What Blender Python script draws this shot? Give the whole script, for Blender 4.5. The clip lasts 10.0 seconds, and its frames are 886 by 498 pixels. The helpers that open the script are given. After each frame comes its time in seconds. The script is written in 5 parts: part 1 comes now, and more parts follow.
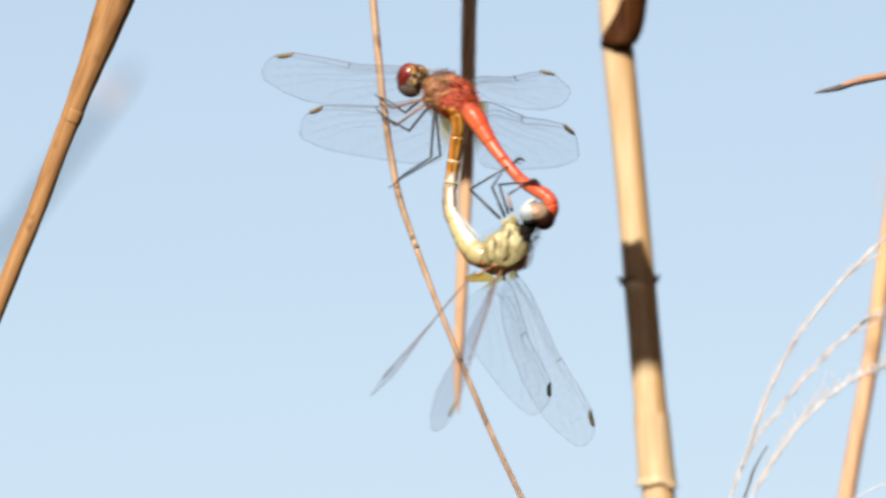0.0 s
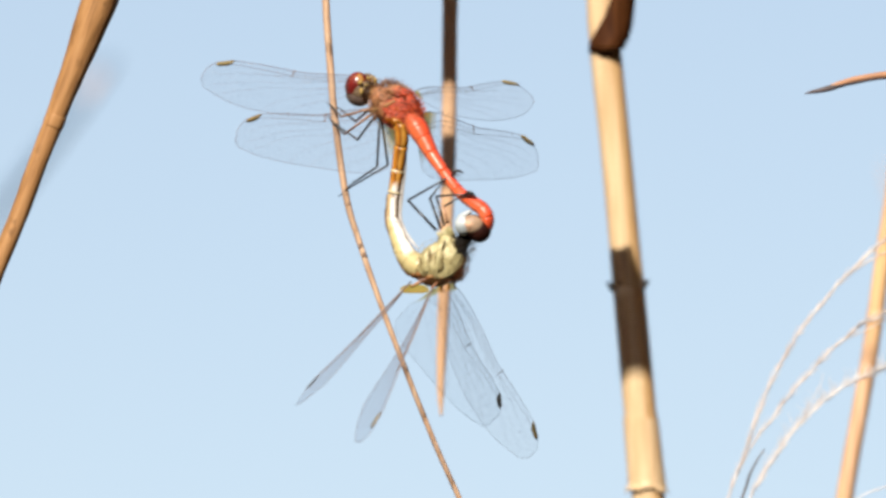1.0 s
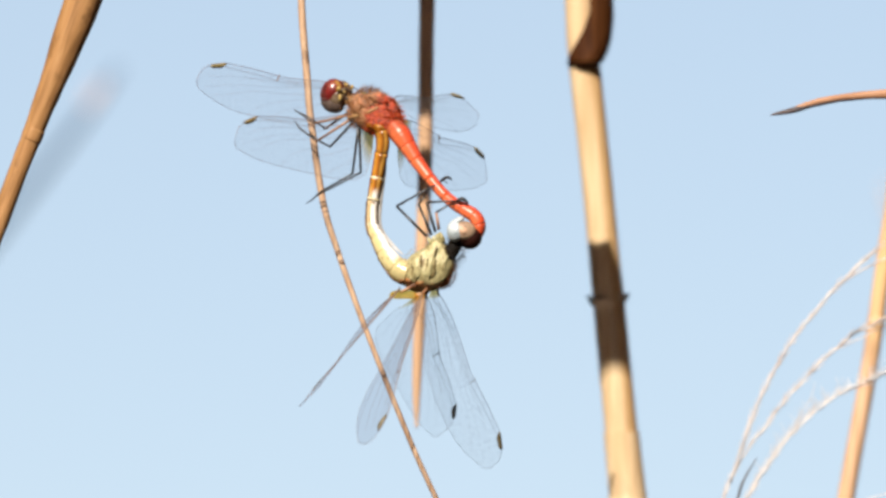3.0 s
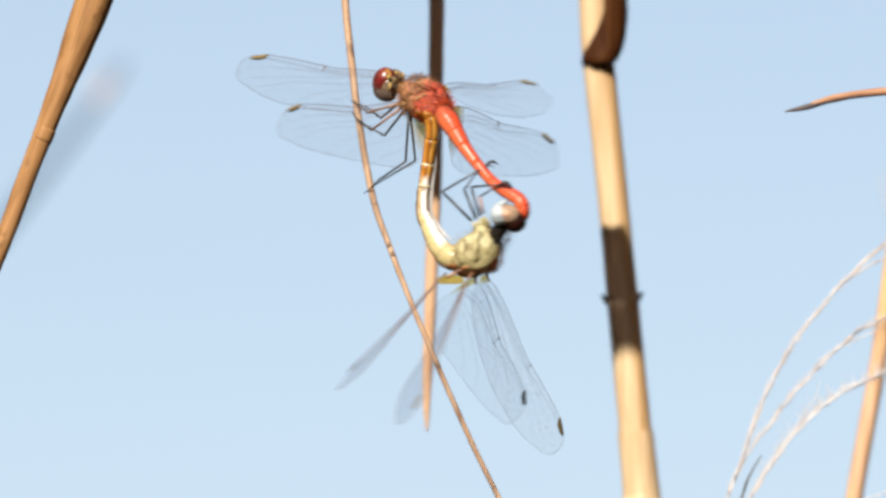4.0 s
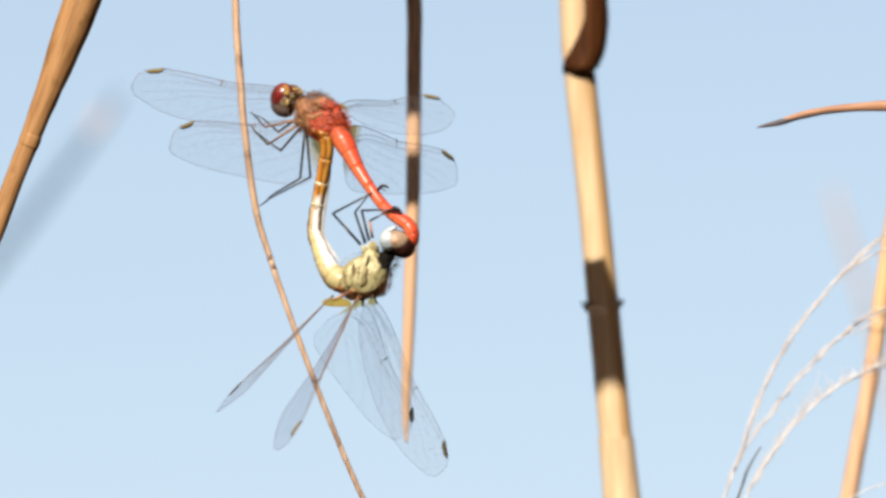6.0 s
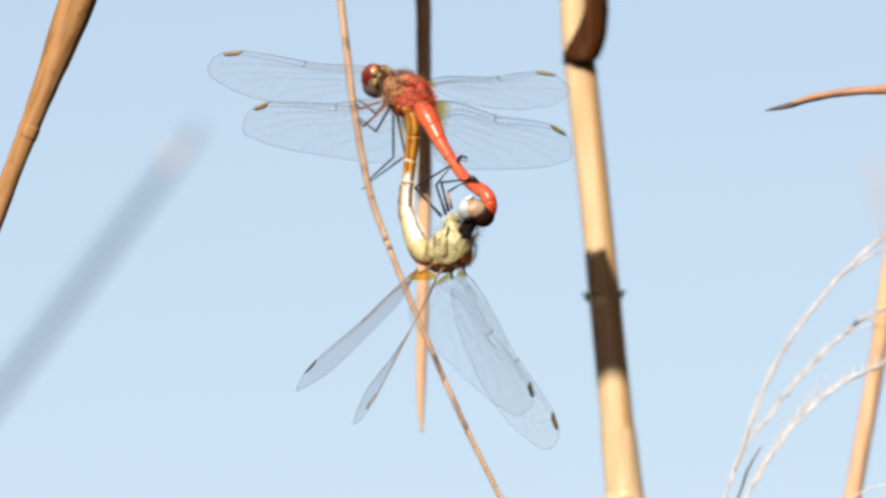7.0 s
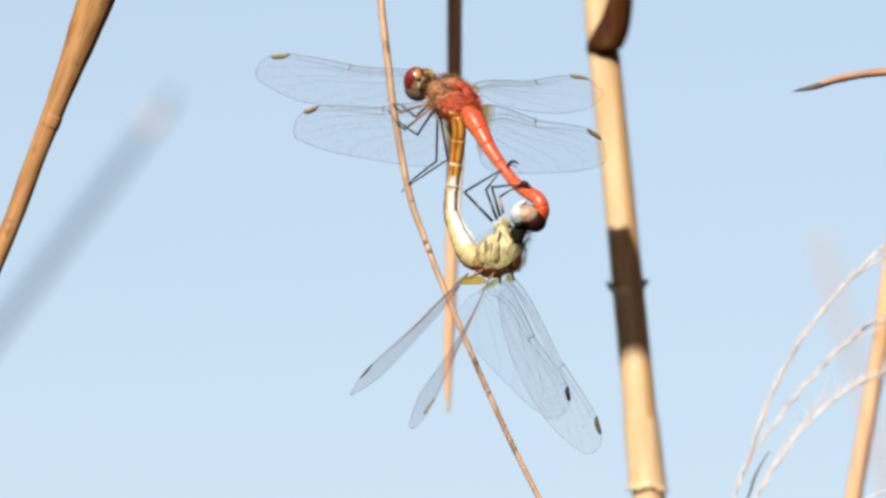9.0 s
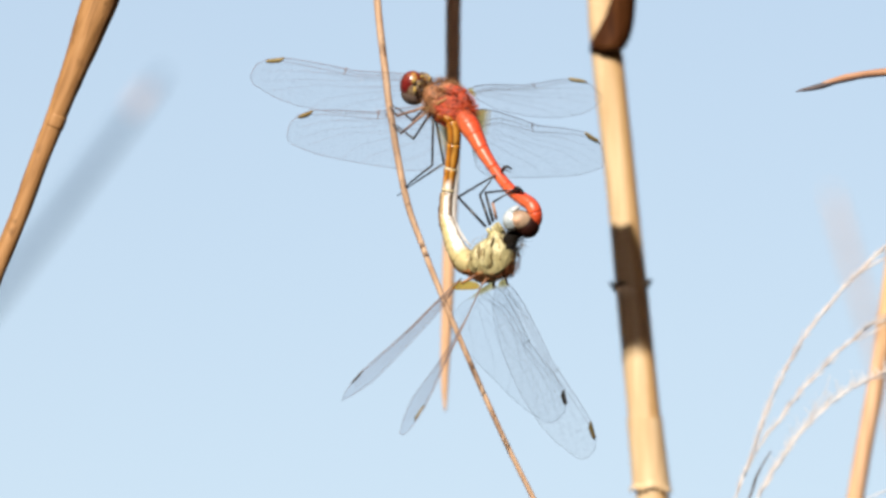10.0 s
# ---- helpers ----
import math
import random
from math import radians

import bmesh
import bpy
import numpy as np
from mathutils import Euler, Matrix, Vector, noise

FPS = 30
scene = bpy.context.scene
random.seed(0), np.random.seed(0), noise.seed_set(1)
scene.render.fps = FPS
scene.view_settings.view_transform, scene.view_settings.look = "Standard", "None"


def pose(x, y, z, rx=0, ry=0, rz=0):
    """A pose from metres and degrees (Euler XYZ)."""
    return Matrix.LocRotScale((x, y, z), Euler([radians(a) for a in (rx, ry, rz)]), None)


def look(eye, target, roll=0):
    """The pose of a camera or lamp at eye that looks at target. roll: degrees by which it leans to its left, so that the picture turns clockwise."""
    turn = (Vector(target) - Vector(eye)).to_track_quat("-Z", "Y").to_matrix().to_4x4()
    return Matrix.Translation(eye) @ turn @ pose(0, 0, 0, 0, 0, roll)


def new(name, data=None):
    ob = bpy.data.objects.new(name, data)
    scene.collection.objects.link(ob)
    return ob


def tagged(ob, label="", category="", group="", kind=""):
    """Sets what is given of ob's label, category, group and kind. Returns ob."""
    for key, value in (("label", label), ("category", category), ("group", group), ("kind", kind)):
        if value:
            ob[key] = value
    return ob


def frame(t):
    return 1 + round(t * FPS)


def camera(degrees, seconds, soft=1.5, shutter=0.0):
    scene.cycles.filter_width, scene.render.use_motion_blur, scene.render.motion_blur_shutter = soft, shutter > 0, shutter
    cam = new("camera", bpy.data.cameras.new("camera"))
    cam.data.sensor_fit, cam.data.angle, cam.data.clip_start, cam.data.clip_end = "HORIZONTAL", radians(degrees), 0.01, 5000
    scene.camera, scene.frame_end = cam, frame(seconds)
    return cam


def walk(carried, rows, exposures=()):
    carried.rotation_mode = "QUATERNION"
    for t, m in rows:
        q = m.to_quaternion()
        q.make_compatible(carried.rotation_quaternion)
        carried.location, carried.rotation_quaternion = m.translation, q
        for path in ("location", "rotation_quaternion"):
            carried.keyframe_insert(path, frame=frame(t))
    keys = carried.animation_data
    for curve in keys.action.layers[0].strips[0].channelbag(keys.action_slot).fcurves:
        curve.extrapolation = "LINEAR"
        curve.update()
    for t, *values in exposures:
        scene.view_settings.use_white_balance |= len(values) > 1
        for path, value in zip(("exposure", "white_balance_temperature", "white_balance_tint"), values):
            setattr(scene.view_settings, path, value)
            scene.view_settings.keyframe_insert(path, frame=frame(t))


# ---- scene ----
cam = camera(3.905, 10.0, soft=3.0, shutter=0.5)
cam.data.dof.use_dof = True
cam.data.dof.focus_distance = 2.0
cam.data.dof.aperture_fstop = 24.0

EYE = (0.0, 0.0, 1.5)
PITCH = 11.0         # degrees above the level
TILT = 90.0 + PITCH

# hand-held: seconds, degrees up, degrees to the left
SHAKE = [(0, -0.0224, 0.0523), (0.5, -0.0149, 0.0274), (1, 0.0, 0.0), (1.5, 0.0212, -0.0436), (2, 0.0324, -0.0610),
         (2.5, 0.0486, -0.0922), (3.8, 0.0648, -0.0909), (4, 0.0561, -0.0287), (4.2, 0.0473, -0.0125), (4.5, 0.0710, -0.0760),
         (5, 0.0810, -0.1582), (5.5, 0.0897, -0.1009), (6.8, 0.0598, -0.1457), (7, 0.0461, -0.1121), (7.5, 0.0100, -0.0735),
         (8, -0.0050, -0.0610), (8.5, -0.0012, -0.0287), (9, -0.0012, -0.0062), (9.5, -0.0012, 0.0224), (10, -0.0012, 0.0087)]
walk(cam, [(t, pose(*EYE, TILT + up, 0, left)) for t, up, left in SHAKE])

# the place is laid out from a point two metres before the eye: x to the side, y up across the view, z back to the eye
STAND = pose(0, 2 * math.cos(radians(PITCH)), 1.5 + 2 * math.sin(radians(PITCH)), TILT, 0, 0)
MM = 0.001

# ---- light ----
SUN_WAY = Vector((-0.26, 0.64, 0.72)).normalized()      # towards the sun, in the frame of STAND
sun_way = (STAND.to_3x3() @ SUN_WAY).normalized()
world = bpy.data.worlds.new("sky")
scene.world = world
world.use_nodes = True
wn = world.node_tree.nodes
sky = wn.new("ShaderNodeTexSky")
sky.sky_type = "NISHITA"
sky.sun_disc = False
sky.sun_elevation = math.asin(sun_way.z)
sky.sun_rotation = math.atan2(sun_way.x, sun_way.y)
sky.air_density, sky.dust_density, sky.ozone_density = 1.0, 1.4, 2.0
wn["Background"].inputs["Strength"].default_value = 0.0788
haze = wn.new("ShaderNodeMix")
haze.data_type, haze.blend_type = "RGBA", "MULTIPLY"
haze.inputs[0].default_value = 1.0
haze.inputs[7].default_value = (1.21, 1.0, 0.865, 1)
world.node_tree.links.new(sky.outputs["Color"], haze.inputs[6])
world.node_tree.links.new(haze.outputs[2], wn["Background"].inputs["Color"])
sun = new("sun", bpy.data.lights.new("sun", "SUN"))
sun.data.energy, sun.data.angle, sun.data.color = 5.0, radians(0.53), (1.0, 0.93, 0.82)
sun.matrix_world = look(Vector((0, 0, 5)) + sun_way, (0, 0, 5))
scene.view_settings.exposure = 1.034


# ---- materials ----
def material(name, build):
    m = bpy.data.materials.new(name)
    m.use_nodes = True
    nt = m.node_tree
    nt.nodes.clear()
    out = nt.nodes.new("ShaderNodeOutputMaterial")
    shader = build(nt)
    nt.links.new(shader, out.inputs["Surface"])
    return m


def node(nt, kind, ins=None, data_type="", feature="", operation=""):
    n = nt.nodes.new(kind)
    if data_type:
        n.data_type = data_type
    if feature:
        n.feature = feature
    if operation:
        n.operation = operation
    for key, value in (ins or {}).items():
        if isinstance(value, bpy.types.NodeSocket):
            nt.links.new(value, n.inputs[key])
        else:
            n.inputs[key].default_value = value
    return n


def ramp(nt, fac, stops):
    n = node(nt, "ShaderNodeValToRGB", {0: fac})
    els = n.color_ramp.elements
    while len(els) < len(stops):
        els.new(0.5)
    for e, (at, colour) in zip(els, stops):
        e.position, e.color = at, (*colour, 1)
    return n.outputs["Color"]


def grain(nt, scale, squash=(1, 1, 1), detail=4, rough=0.6, turn=0.0):
    tc = node(nt, "ShaderNodeTexCoord")
    rot = node(nt, "ShaderNodeMapping", {"Vector": tc.outputs["Object"], "Rotation": (0, 0, radians(turn))})
    mp = node(nt, "ShaderNodeMapping", {"Vector": rot.outputs[0], "Scale": squash})
    return node(nt, "ShaderNodeTexNoise", {"Vector": mp.outputs[0], "Scale": scale, "Detail": detail, "Roughness": rough}).outputs[0]


def natural(name, stops, scale, squash=(1, 1, 1), rough=0.6, bump=0.0, depth=0.0001, spots=None, spot_scale=300.0, sheen=0.375, thin=0.0, turn=0.0):
    """Grain along the thing, larger stains, fine relief."""
    def build(nt):
        g = grain(nt, scale, squash, turn=turn)
        colour = ramp(nt, g, stops)
        if spots:
            s = grain(nt, spot_scale, (1, 0.4, 1), 3, 0.7, turn)
            mask = ramp(nt, s, [(spots[1], (0, 0, 0)), (spots[2], (1, 1, 1))])
            colour = node(nt, "ShaderNodeMix", {0: mask, 6: colour, 7: (*spots[0], 1)}, data_type="RGBA").outputs[2]
        p = node(nt, "ShaderNodeBsdfPrincipled", {"Base Color": colour, "Roughness": rough, "Specular IOR Level": sheen})
        if bump:
            b = node(nt, "ShaderNodeBump", {"Height": g, "Strength": bump, "Distance": depth})
            nt.links.new(b.outputs[0], p.inputs["Normal"])
        if thin:
            tl = node(nt, "ShaderNodeBsdfTranslucent", {"Color": colour})
            return node(nt, "ShaderNodeMixShader", {0: thin, 1: p.outputs[0], 2: tl.outputs[0]}).outputs[0]
        return p.outputs[0]
    return material(name, build)


ALONG = (1, 0.03, 1)
pale_culm = natural("pale_straw", [(0.3, (0.396, 0.2592, 0.1368)), (0.55, (0.49, 0.355, 0.212)), (0.75, (0.55, 0.427, 0.275))], 1500, ALONG, 0.45, 0.25, 0.0001,
                    ((0.2592, 0.1584, 0.0648), 0.62, 0.72), 120, sheen=0.225)
orange_culm = natural("orange_straw", [(0.3, (0.3744, 0.2232, 0.0936)), (0.55, (0.4464, 0.2844, 0.1368)), (0.75, (0.4968, 0.3456, 0.1872))], 1500, ALONG, 0.45, 0.25, 0.0001,
                      ((0.2376, 0.1296, 0.0504), 0.60, 0.72), 120, sheen=0.225)
brown_culm = natural("brown_straw", [(0.28, (0.1512, 0.0706, 0.0245)), (0.5, (0.2592, 0.1318, 0.0504)), (0.75, (0.324, 0.18, 0.0792))], 1300, (1, 0.06, 1), 0.6, 0.25, 0.0002,
                     ((0.1368, 0.0648, 0.0238), 0.57, 0.70), 420, sheen=0.188, turn=21)
# the far stem's shade and its sunlit tip are put into these two colours
far_shaded = natural("far_stem_as_shaded", [(0.3, (0.0936, 0.1476, 0.2232)), (0.7, (0.1368, 0.198, 0.288))], 900, ALONG, 0.8)
far_lit_tip = natural("far_tip_as_sunlit", [(0.3, (0.2592, 0.2232, 0.2448)), (0.7, (0.3312, 0.2808, 0.2952))], 900, ALONG, 0.8)
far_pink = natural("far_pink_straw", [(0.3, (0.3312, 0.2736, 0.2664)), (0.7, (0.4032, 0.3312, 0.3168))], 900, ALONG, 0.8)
far_culm = natural("far_straw", [(0.3, (0.3744, 0.2196, 0.1224)), (0.7, (0.4968, 0.3168, 0.198))], 900, ALONG, 0.6, 0.2, 0.0001, sheen=0.15, spots=((0.52, 0.33, 0.155), 0.48, 0.60), spot_scale=38)
rose_culm = natural("rose_straw", [(0.3, (0.38, 0.225, 0.13)), (0.7, (0.52, 0.335, 0.205))], 900, ALONG, 0.7, 0.2, 0.0001, sheen=0.112)
pink_straw = natural("pinkish_straw", [(0.3, (0.26, 0.155, 0.092)), (0.55, (0.36, 0.235, 0.15)), (0.75, (0.44, 0.31, 0.205))], 1500, (1, 0.05, 1), 0.6, 0.1, 0.00005,
                     ((0.108, 0.0612, 0.036), 0.58, 0.68), 420, sheen=0.188)
leaf_orange = natural("orange_leaf_straw", [(0.3, (0.216, 0.0972, 0.0446)), (0.7, (0.3384, 0.18, 0.1044))], 1200, (0.1, 1, 1), 0.55, 0.2, 0.0001, ((0.0864, 0.0432, 0.0324), 0.60, 0.7), 240, sheen=0.225)
# for a dark leaf tip and the painted shade of its underside
leaf_shade = natural("dark_leaf_tip_and_shade", [(0.3, (0.0144, 0.0101, 0.0115)), (0.6, (0.0504, 0.0324, 0.0324)), (0.8, (0.1728, 0.1296, 0.1152))], 700, (0.15, 1, 1), 0.6, 0.3, 0.0001)
leaf_straw = natural("leaf_straw", [(0.3, (0.1368, 0.0792, 0.0468)), (0.7, (0.2376, 0.1476, 0.0936))], 1200, (0.1, 1, 1), 0.55, 0.0, 0.0001, ((0.0864, 0.0432, 0.0252), 0.58, 0.7), 300, thin=0.2)
sheath_brown = natural("dark_sheath", [(0.3, (0.0158, 0.0043, 0.0011)), (0.55, (0.0418, 0.013, 0.0029)), (0.75, (0.0828, 0.0302, 0.0079))], 1100, ALONG, 0.7, 0.4, 0.0002, sheen=0.09)
scar_dark = natural("bud_scale", [(0.3, (0.0108, 0.0115, 0.0158)), (0.7, (0.0288, 0.0288, 0.036))], 2000, (1, 1, 1), 0.6)
awn_pale = natural("pale_awn", [(0.3, (0.50, 0.45, 0.43)), (0.5, (0.60, 0.56, 0.55)), (0.7, (0.67, 0.66, 0.67))], 700, (1, 0.2, 1), 0.6, 0.0, 0.0001,
                   ((0.36, 0.26, 0.21), 0.62, 0.72), 260, thin=0.25)
awn_tan = natural("tan_awn", [(0.3, (0.43, 0.35, 0.31)), (0.5, (0.57, 0.505, 0.475)), (0.7, (0.65, 0.62, 0.61))], 700, (1, 0.2, 1), 0.6, 0.0, 0.0001,
                  ((0.27, 0.19, 0.15), 0.59, 0.69), 260, thin=0.25)
awn_dark = natural("dark_awn", [(0.3, (0.0432, 0.036, 0.036)), (0.7, (0.108, 0.0792, 0.0648))], 900)
bed_straw = natural("reed_bed_straw", [(0.3, (0.0288, 0.0238, 0.0115)), (0.55, (0.0576, 0.0432, 0.023)), (0.75, (0.1008, 0.072, 0.0396))], 4, (1, 1, 1), 0.7, 0.2, 0.001)
earth = natural("dry_earth", [(0.3, (0.0252, 0.0187, 0.0115)), (0.55, (0.0432, 0.0324, 0.0194)), (0.75, (0.072, 0.0576, 0.0324))], 3, (1, 1, 1), 0.9, 0.6, 0.03, ((0.0648, 0.0792, 0.0252), 0.5, 0.62), 0.7)

red_abdomen = natural("coral_red_cuticle", [(0.25, (0.3024, 0.0274, 0.0086)), (0.5, (0.4464, 0.059, 0.0202)), (0.75, (0.5328, 0.1224, 0.0504))], 700, (1, 1, 1), 0.5, 0.6, 0.0002,
                      ((0.2448, 0.0216, 0.0086), 0.60, 0.72), 900, sheen=0.3)
red_thorax = natural("red_brown_cuticle", [(0.32, (0.0648, 0.0144, 0.0058)), (0.43, (0.2016, 0.0259, 0.0072)), (0.55, (0.36, 0.0432, 0.0108)), (0.66, (0.3024, 0.0864, 0.0252)), (0.78, (0.216, 0.108, 0.0432))], 850, (1, 1, 1), 0.55, 0.9, 0.0004)
ochre_cuticle = natural("ochre_cuticle", [(0.3, (0.1872, 0.0864, 0.0288)), (0.6, (0.288, 0.1584, 0.0648)), (0.8, (0.36, 0.2448, 0.1296))], 500, (1, 1, 1), 0.45, 0.4, 0.0002)
brown_fur = natural("brown_cuticle", [(0.32, (0.0648, 0.0216, 0.0079)), (0.44, (0.1584, 0.054, 0.018)), (0.54, (0.2592, 0.0612, 0.018)), (0.64, (0.2376, 0.1008, 0.0396)), (0.76, (0.3024, 0.18, 0.0864))], 850, (1, 1, 1), 0.6, 1.0, 0.0005)
eye_red = natural("red_eye", [(0.3, (0.0612, 0.005, 0.005)), (0.55, (0.1224, 0.0101, 0.0086)), (0.75, (0.1584, 0.0432, 0.0252))], 250, (1, 1, 1), 0.3, 0.05, 0.00003, ((0.2448, 0.1224, 0.0288), 0.56, 0.66), 420, sheen=0.45)
eye_under = natural("grey_under_eye", [(0.3, (0.0252, 0.0173, 0.0144)), (0.7, (0.0864, 0.0612, 0.0504))], 300, (1, 1, 1), 0.2, 0.05, 0.00003)
head_yellow = natural("yellow_marks", [(0.3, (0.1872, 0.1152, 0.0288)), (0.7, (0.3744, 0.2592, 0.0864))], 600, (1, 1, 1), 0.35)
head_olive = natural("olive_head", [(0.30, (0.036, 0.0187, 0.013)), (0.45, (0.0936, 0.0612, 0.0396)), (0.58, (0.1512, 0.1116, 0.072)), (0.72, (0.2736, 0.1872, 0.072))], 820, (1, 1, 1), 0.26, 0.4, 0.0002)
head_brown = natural("brown_head", [(0.36, (0.0252, 0.0101, 0.005)), (0.5, (0.108, 0.0396, 0.0115)), (0.60, (0.288, 0.1512, 0.0288)), (0.72, (0.3744, 0.2592, 0.072))], 620, (1, 1, 1), 0.28, 0.5, 0.0003)
cream_thorax = natural("cream_cuticle", [(0.32, (0.16, 0.122, 0.052)), (0.42, (0.255, 0.215, 0.102)), (0.55, (0.335, 0.295, 0.150)), (0.72, (0.46, 0.425, 0.27))], 900, (1, 0.45, 1), 0.45, 0.9, 0.0005,
                       ((0.1368, 0.09, 0.0346), 0.62, 0.72), 700)
cream_abdomen = natural("cream_abdomen", [(0.3, (0.3024, 0.2304, 0.108)), (0.5, (0.4176, 0.3456, 0.2016)), (0.75, (0.5472, 0.4896, 0.36))], 420, (1, 1, 1), 0.2, 0.2, 0.0001,
                        ((0.144, 0.0864, 0.036), 0.70, 0.76), 520, sheen=0.6)
amber_abdomen = natural("amber_abdomen", [(0.36, (0.1152, 0.0302, 0.0029)), (0.47, (0.3024, 0.1008, 0.0086)), (0.58, (0.4032, 0.18, 0.0216)), (0.7, (0.4896, 0.3312, 0.1152))], 1300, (1, 0.12, 1), 0.28, 0.25, 0.0001, thin=0.15)
suture_brown = natural("brown_suture", [(0.3, (0.0864, 0.0576, 0.0216)), (0.7, (0.216, 0.1584, 0.0648))], 900, (1, 1, 1), 0.5)
edge_brown = natural("edge_brown", [(0.3, (0.0432, 0.0216, 0.0072)), (0.7, (0.1224, 0.0648, 0.0252))], 900, (1, 1, 1), 0.5)
suture_dark = natural("dark_suture", [(0.3, (0.0029, 0.0022, 0.0014)), (0.7, (0.0101, 0.0065, 0.0036))], 700, (1, 1, 1), 0.7, sheen=0.112)
wing_base_brown = natural("wing_hinge", [(0.32, (0.0504, 0.0158, 0.0058)), (0.46, (0.1728, 0.0612, 0.0187)), (0.60, (0.2736, 0.1296, 0.0432)), (0.75, (0.3312, 0.216, 0.1008))], 800, (1, 1, 1), 0.45, 0.6, 0.0004)
leg_black = natural("black_leg", [(0.3, (0.0072, 0.0072, 0.0086)), (0.7, (0.0288, 0.0259, 0.0245))], 900, (1, 1, 1), 0.35)
leg_tan = natural("tan_leg", [(0.3, (0.1872, 0.0864, 0.0432)), (0.7, (0.3168, 0.1728, 0.0936))], 700, (1, 1, 1), 0.4)
eye_tan = natural("tan_eye", [(0.3, (0.20, 0.125, 0.078)), (0.7, (0.33, 0.235, 0.16))], 420, (1, 1, 1), 0.45, 0.04, 0.00003, ((0.15, 0.08, 0.048), 0.55, 0.68), 380, sheen=0.3)
eye_patch = natural("pinkish_eye_patch", [(0.3, (0.30, 0.165, 0.10)), (0.7, (0.44, 0.28, 0.185))], 420, (1, 1, 1), 0.5, sheen=0.25)
eye_dark = natural("dark_eye", [(0.3, (0.0086, 0.0029, 0.0022)), (0.7, (0.0288, 0.0072, 0.0043))], 260, (1, 1, 1), 0.48, 0.04, 0.00003, sheen=0.16)
face_white = natural("bluish_white_face", [(0.35, (0.2592, 0.2952, 0.3096)), (0.65, (0.3888, 0.4176, 0.432))], 500, (1, 1, 1), 0.3)
vein_dark = natural("dark_vein", [(0.3, (0.0432, 0.0324, 0.0288)), (0.7, (0.108, 0.0792, 0.0648))], 900, (1, 1, 1), 0.4)
vein_red = natural("reddish_vein", [(0.3, (0.108, 0.0648, 0.0576)), (0.7, (0.18, 0.1152, 0.0936))], 900, (1, 1, 1), 0.4)
stigma_ochre = natural("wing_spot", [(0.3, (0.156, 0.109, 0.039)), (0.7, (0.327, 0.233, 0.086))], 900, (1, 1, 1), 0.5, thin=0.35)
stigma_gold = natural("golden_wing_spot", [(0.3, (0.290, 0.221, 0.093)), (0.7, (0.453, 0.360, 0.174))], 900, (1, 1, 1), 0.5, thin=0.5)
rim_dark = natural("spot_rim_brown", [(0.3, (0.0324, 0.0252, 0.0158)), (0.7, (0.0648, 0.0504, 0.0324))], 900, (1, 1, 1), 0.4)
stigma_dark = natural("dark_wing_spot", [(0.3, (0.085, 0.067, 0.030)), (0.7, (0.188, 0.141, 0.064))], 900, (1, 1, 1), 0.4, thin=0.2)
vein_soft = natural("soft_vein", [(0.3, (0.108, 0.0756, 0.0684)), (0.7, (0.1872, 0.1368, 0.1188))], 900, (1, 1, 1), 0.6)


def hairy(name, stops, rough=0.6):
    """Each hair a shade of its own."""
    def build(nt):
        own = node(nt, "ShaderNodeNewGeometry").outputs["Random Per Island"]
        colour = ramp(nt, own, stops)
        f = node(nt, "ShaderNodeBsdfPrincipled", {"Base Color": colour, "Roughness": rough, "Specular IOR Level": 0.22})
        tl = node(nt, "ShaderNodeBsdfTranslucent", {"Color": colour})
        return node(nt, "ShaderNodeMixShader", {0: 0.4, 1: f.outputs[0], 2: tl.outputs[0]}).outputs[0]
    return material(name, build)


hair_back = hairy("red_back_hair", [(0.0, (0.075, 0.010, 0.004)), (0.3, (0.30, 0.026, 0.006)), (0.7, (0.48, 0.058, 0.011)), (1.0, (0.42, 0.115, 0.026))])
hair_brown = hairy("brown_hinge_hair", [(0.0, (0.03, 0.011, 0.005)), (0.5, (0.13, 0.048, 0.018)), (1.0, (0.27, 0.125, 0.05))])
hair_front = hairy("tan_collar_hair", [(0.0, (0.1152, 0.0396, 0.0158)), (0.4, (0.2592, 0.1116, 0.0468)), (0.75, (0.3744, 0.1944, 0.09)), (1.0, (0.4896, 0.3312, 0.1944))])
hair_pale = hairy("straw_hair", [(0.0, (0.1008, 0.0504, 0.0216)), (0.5, (0.2736, 0.1944, 0.0864)), (1.0, (0.4464, 0.3744, 0.216))])


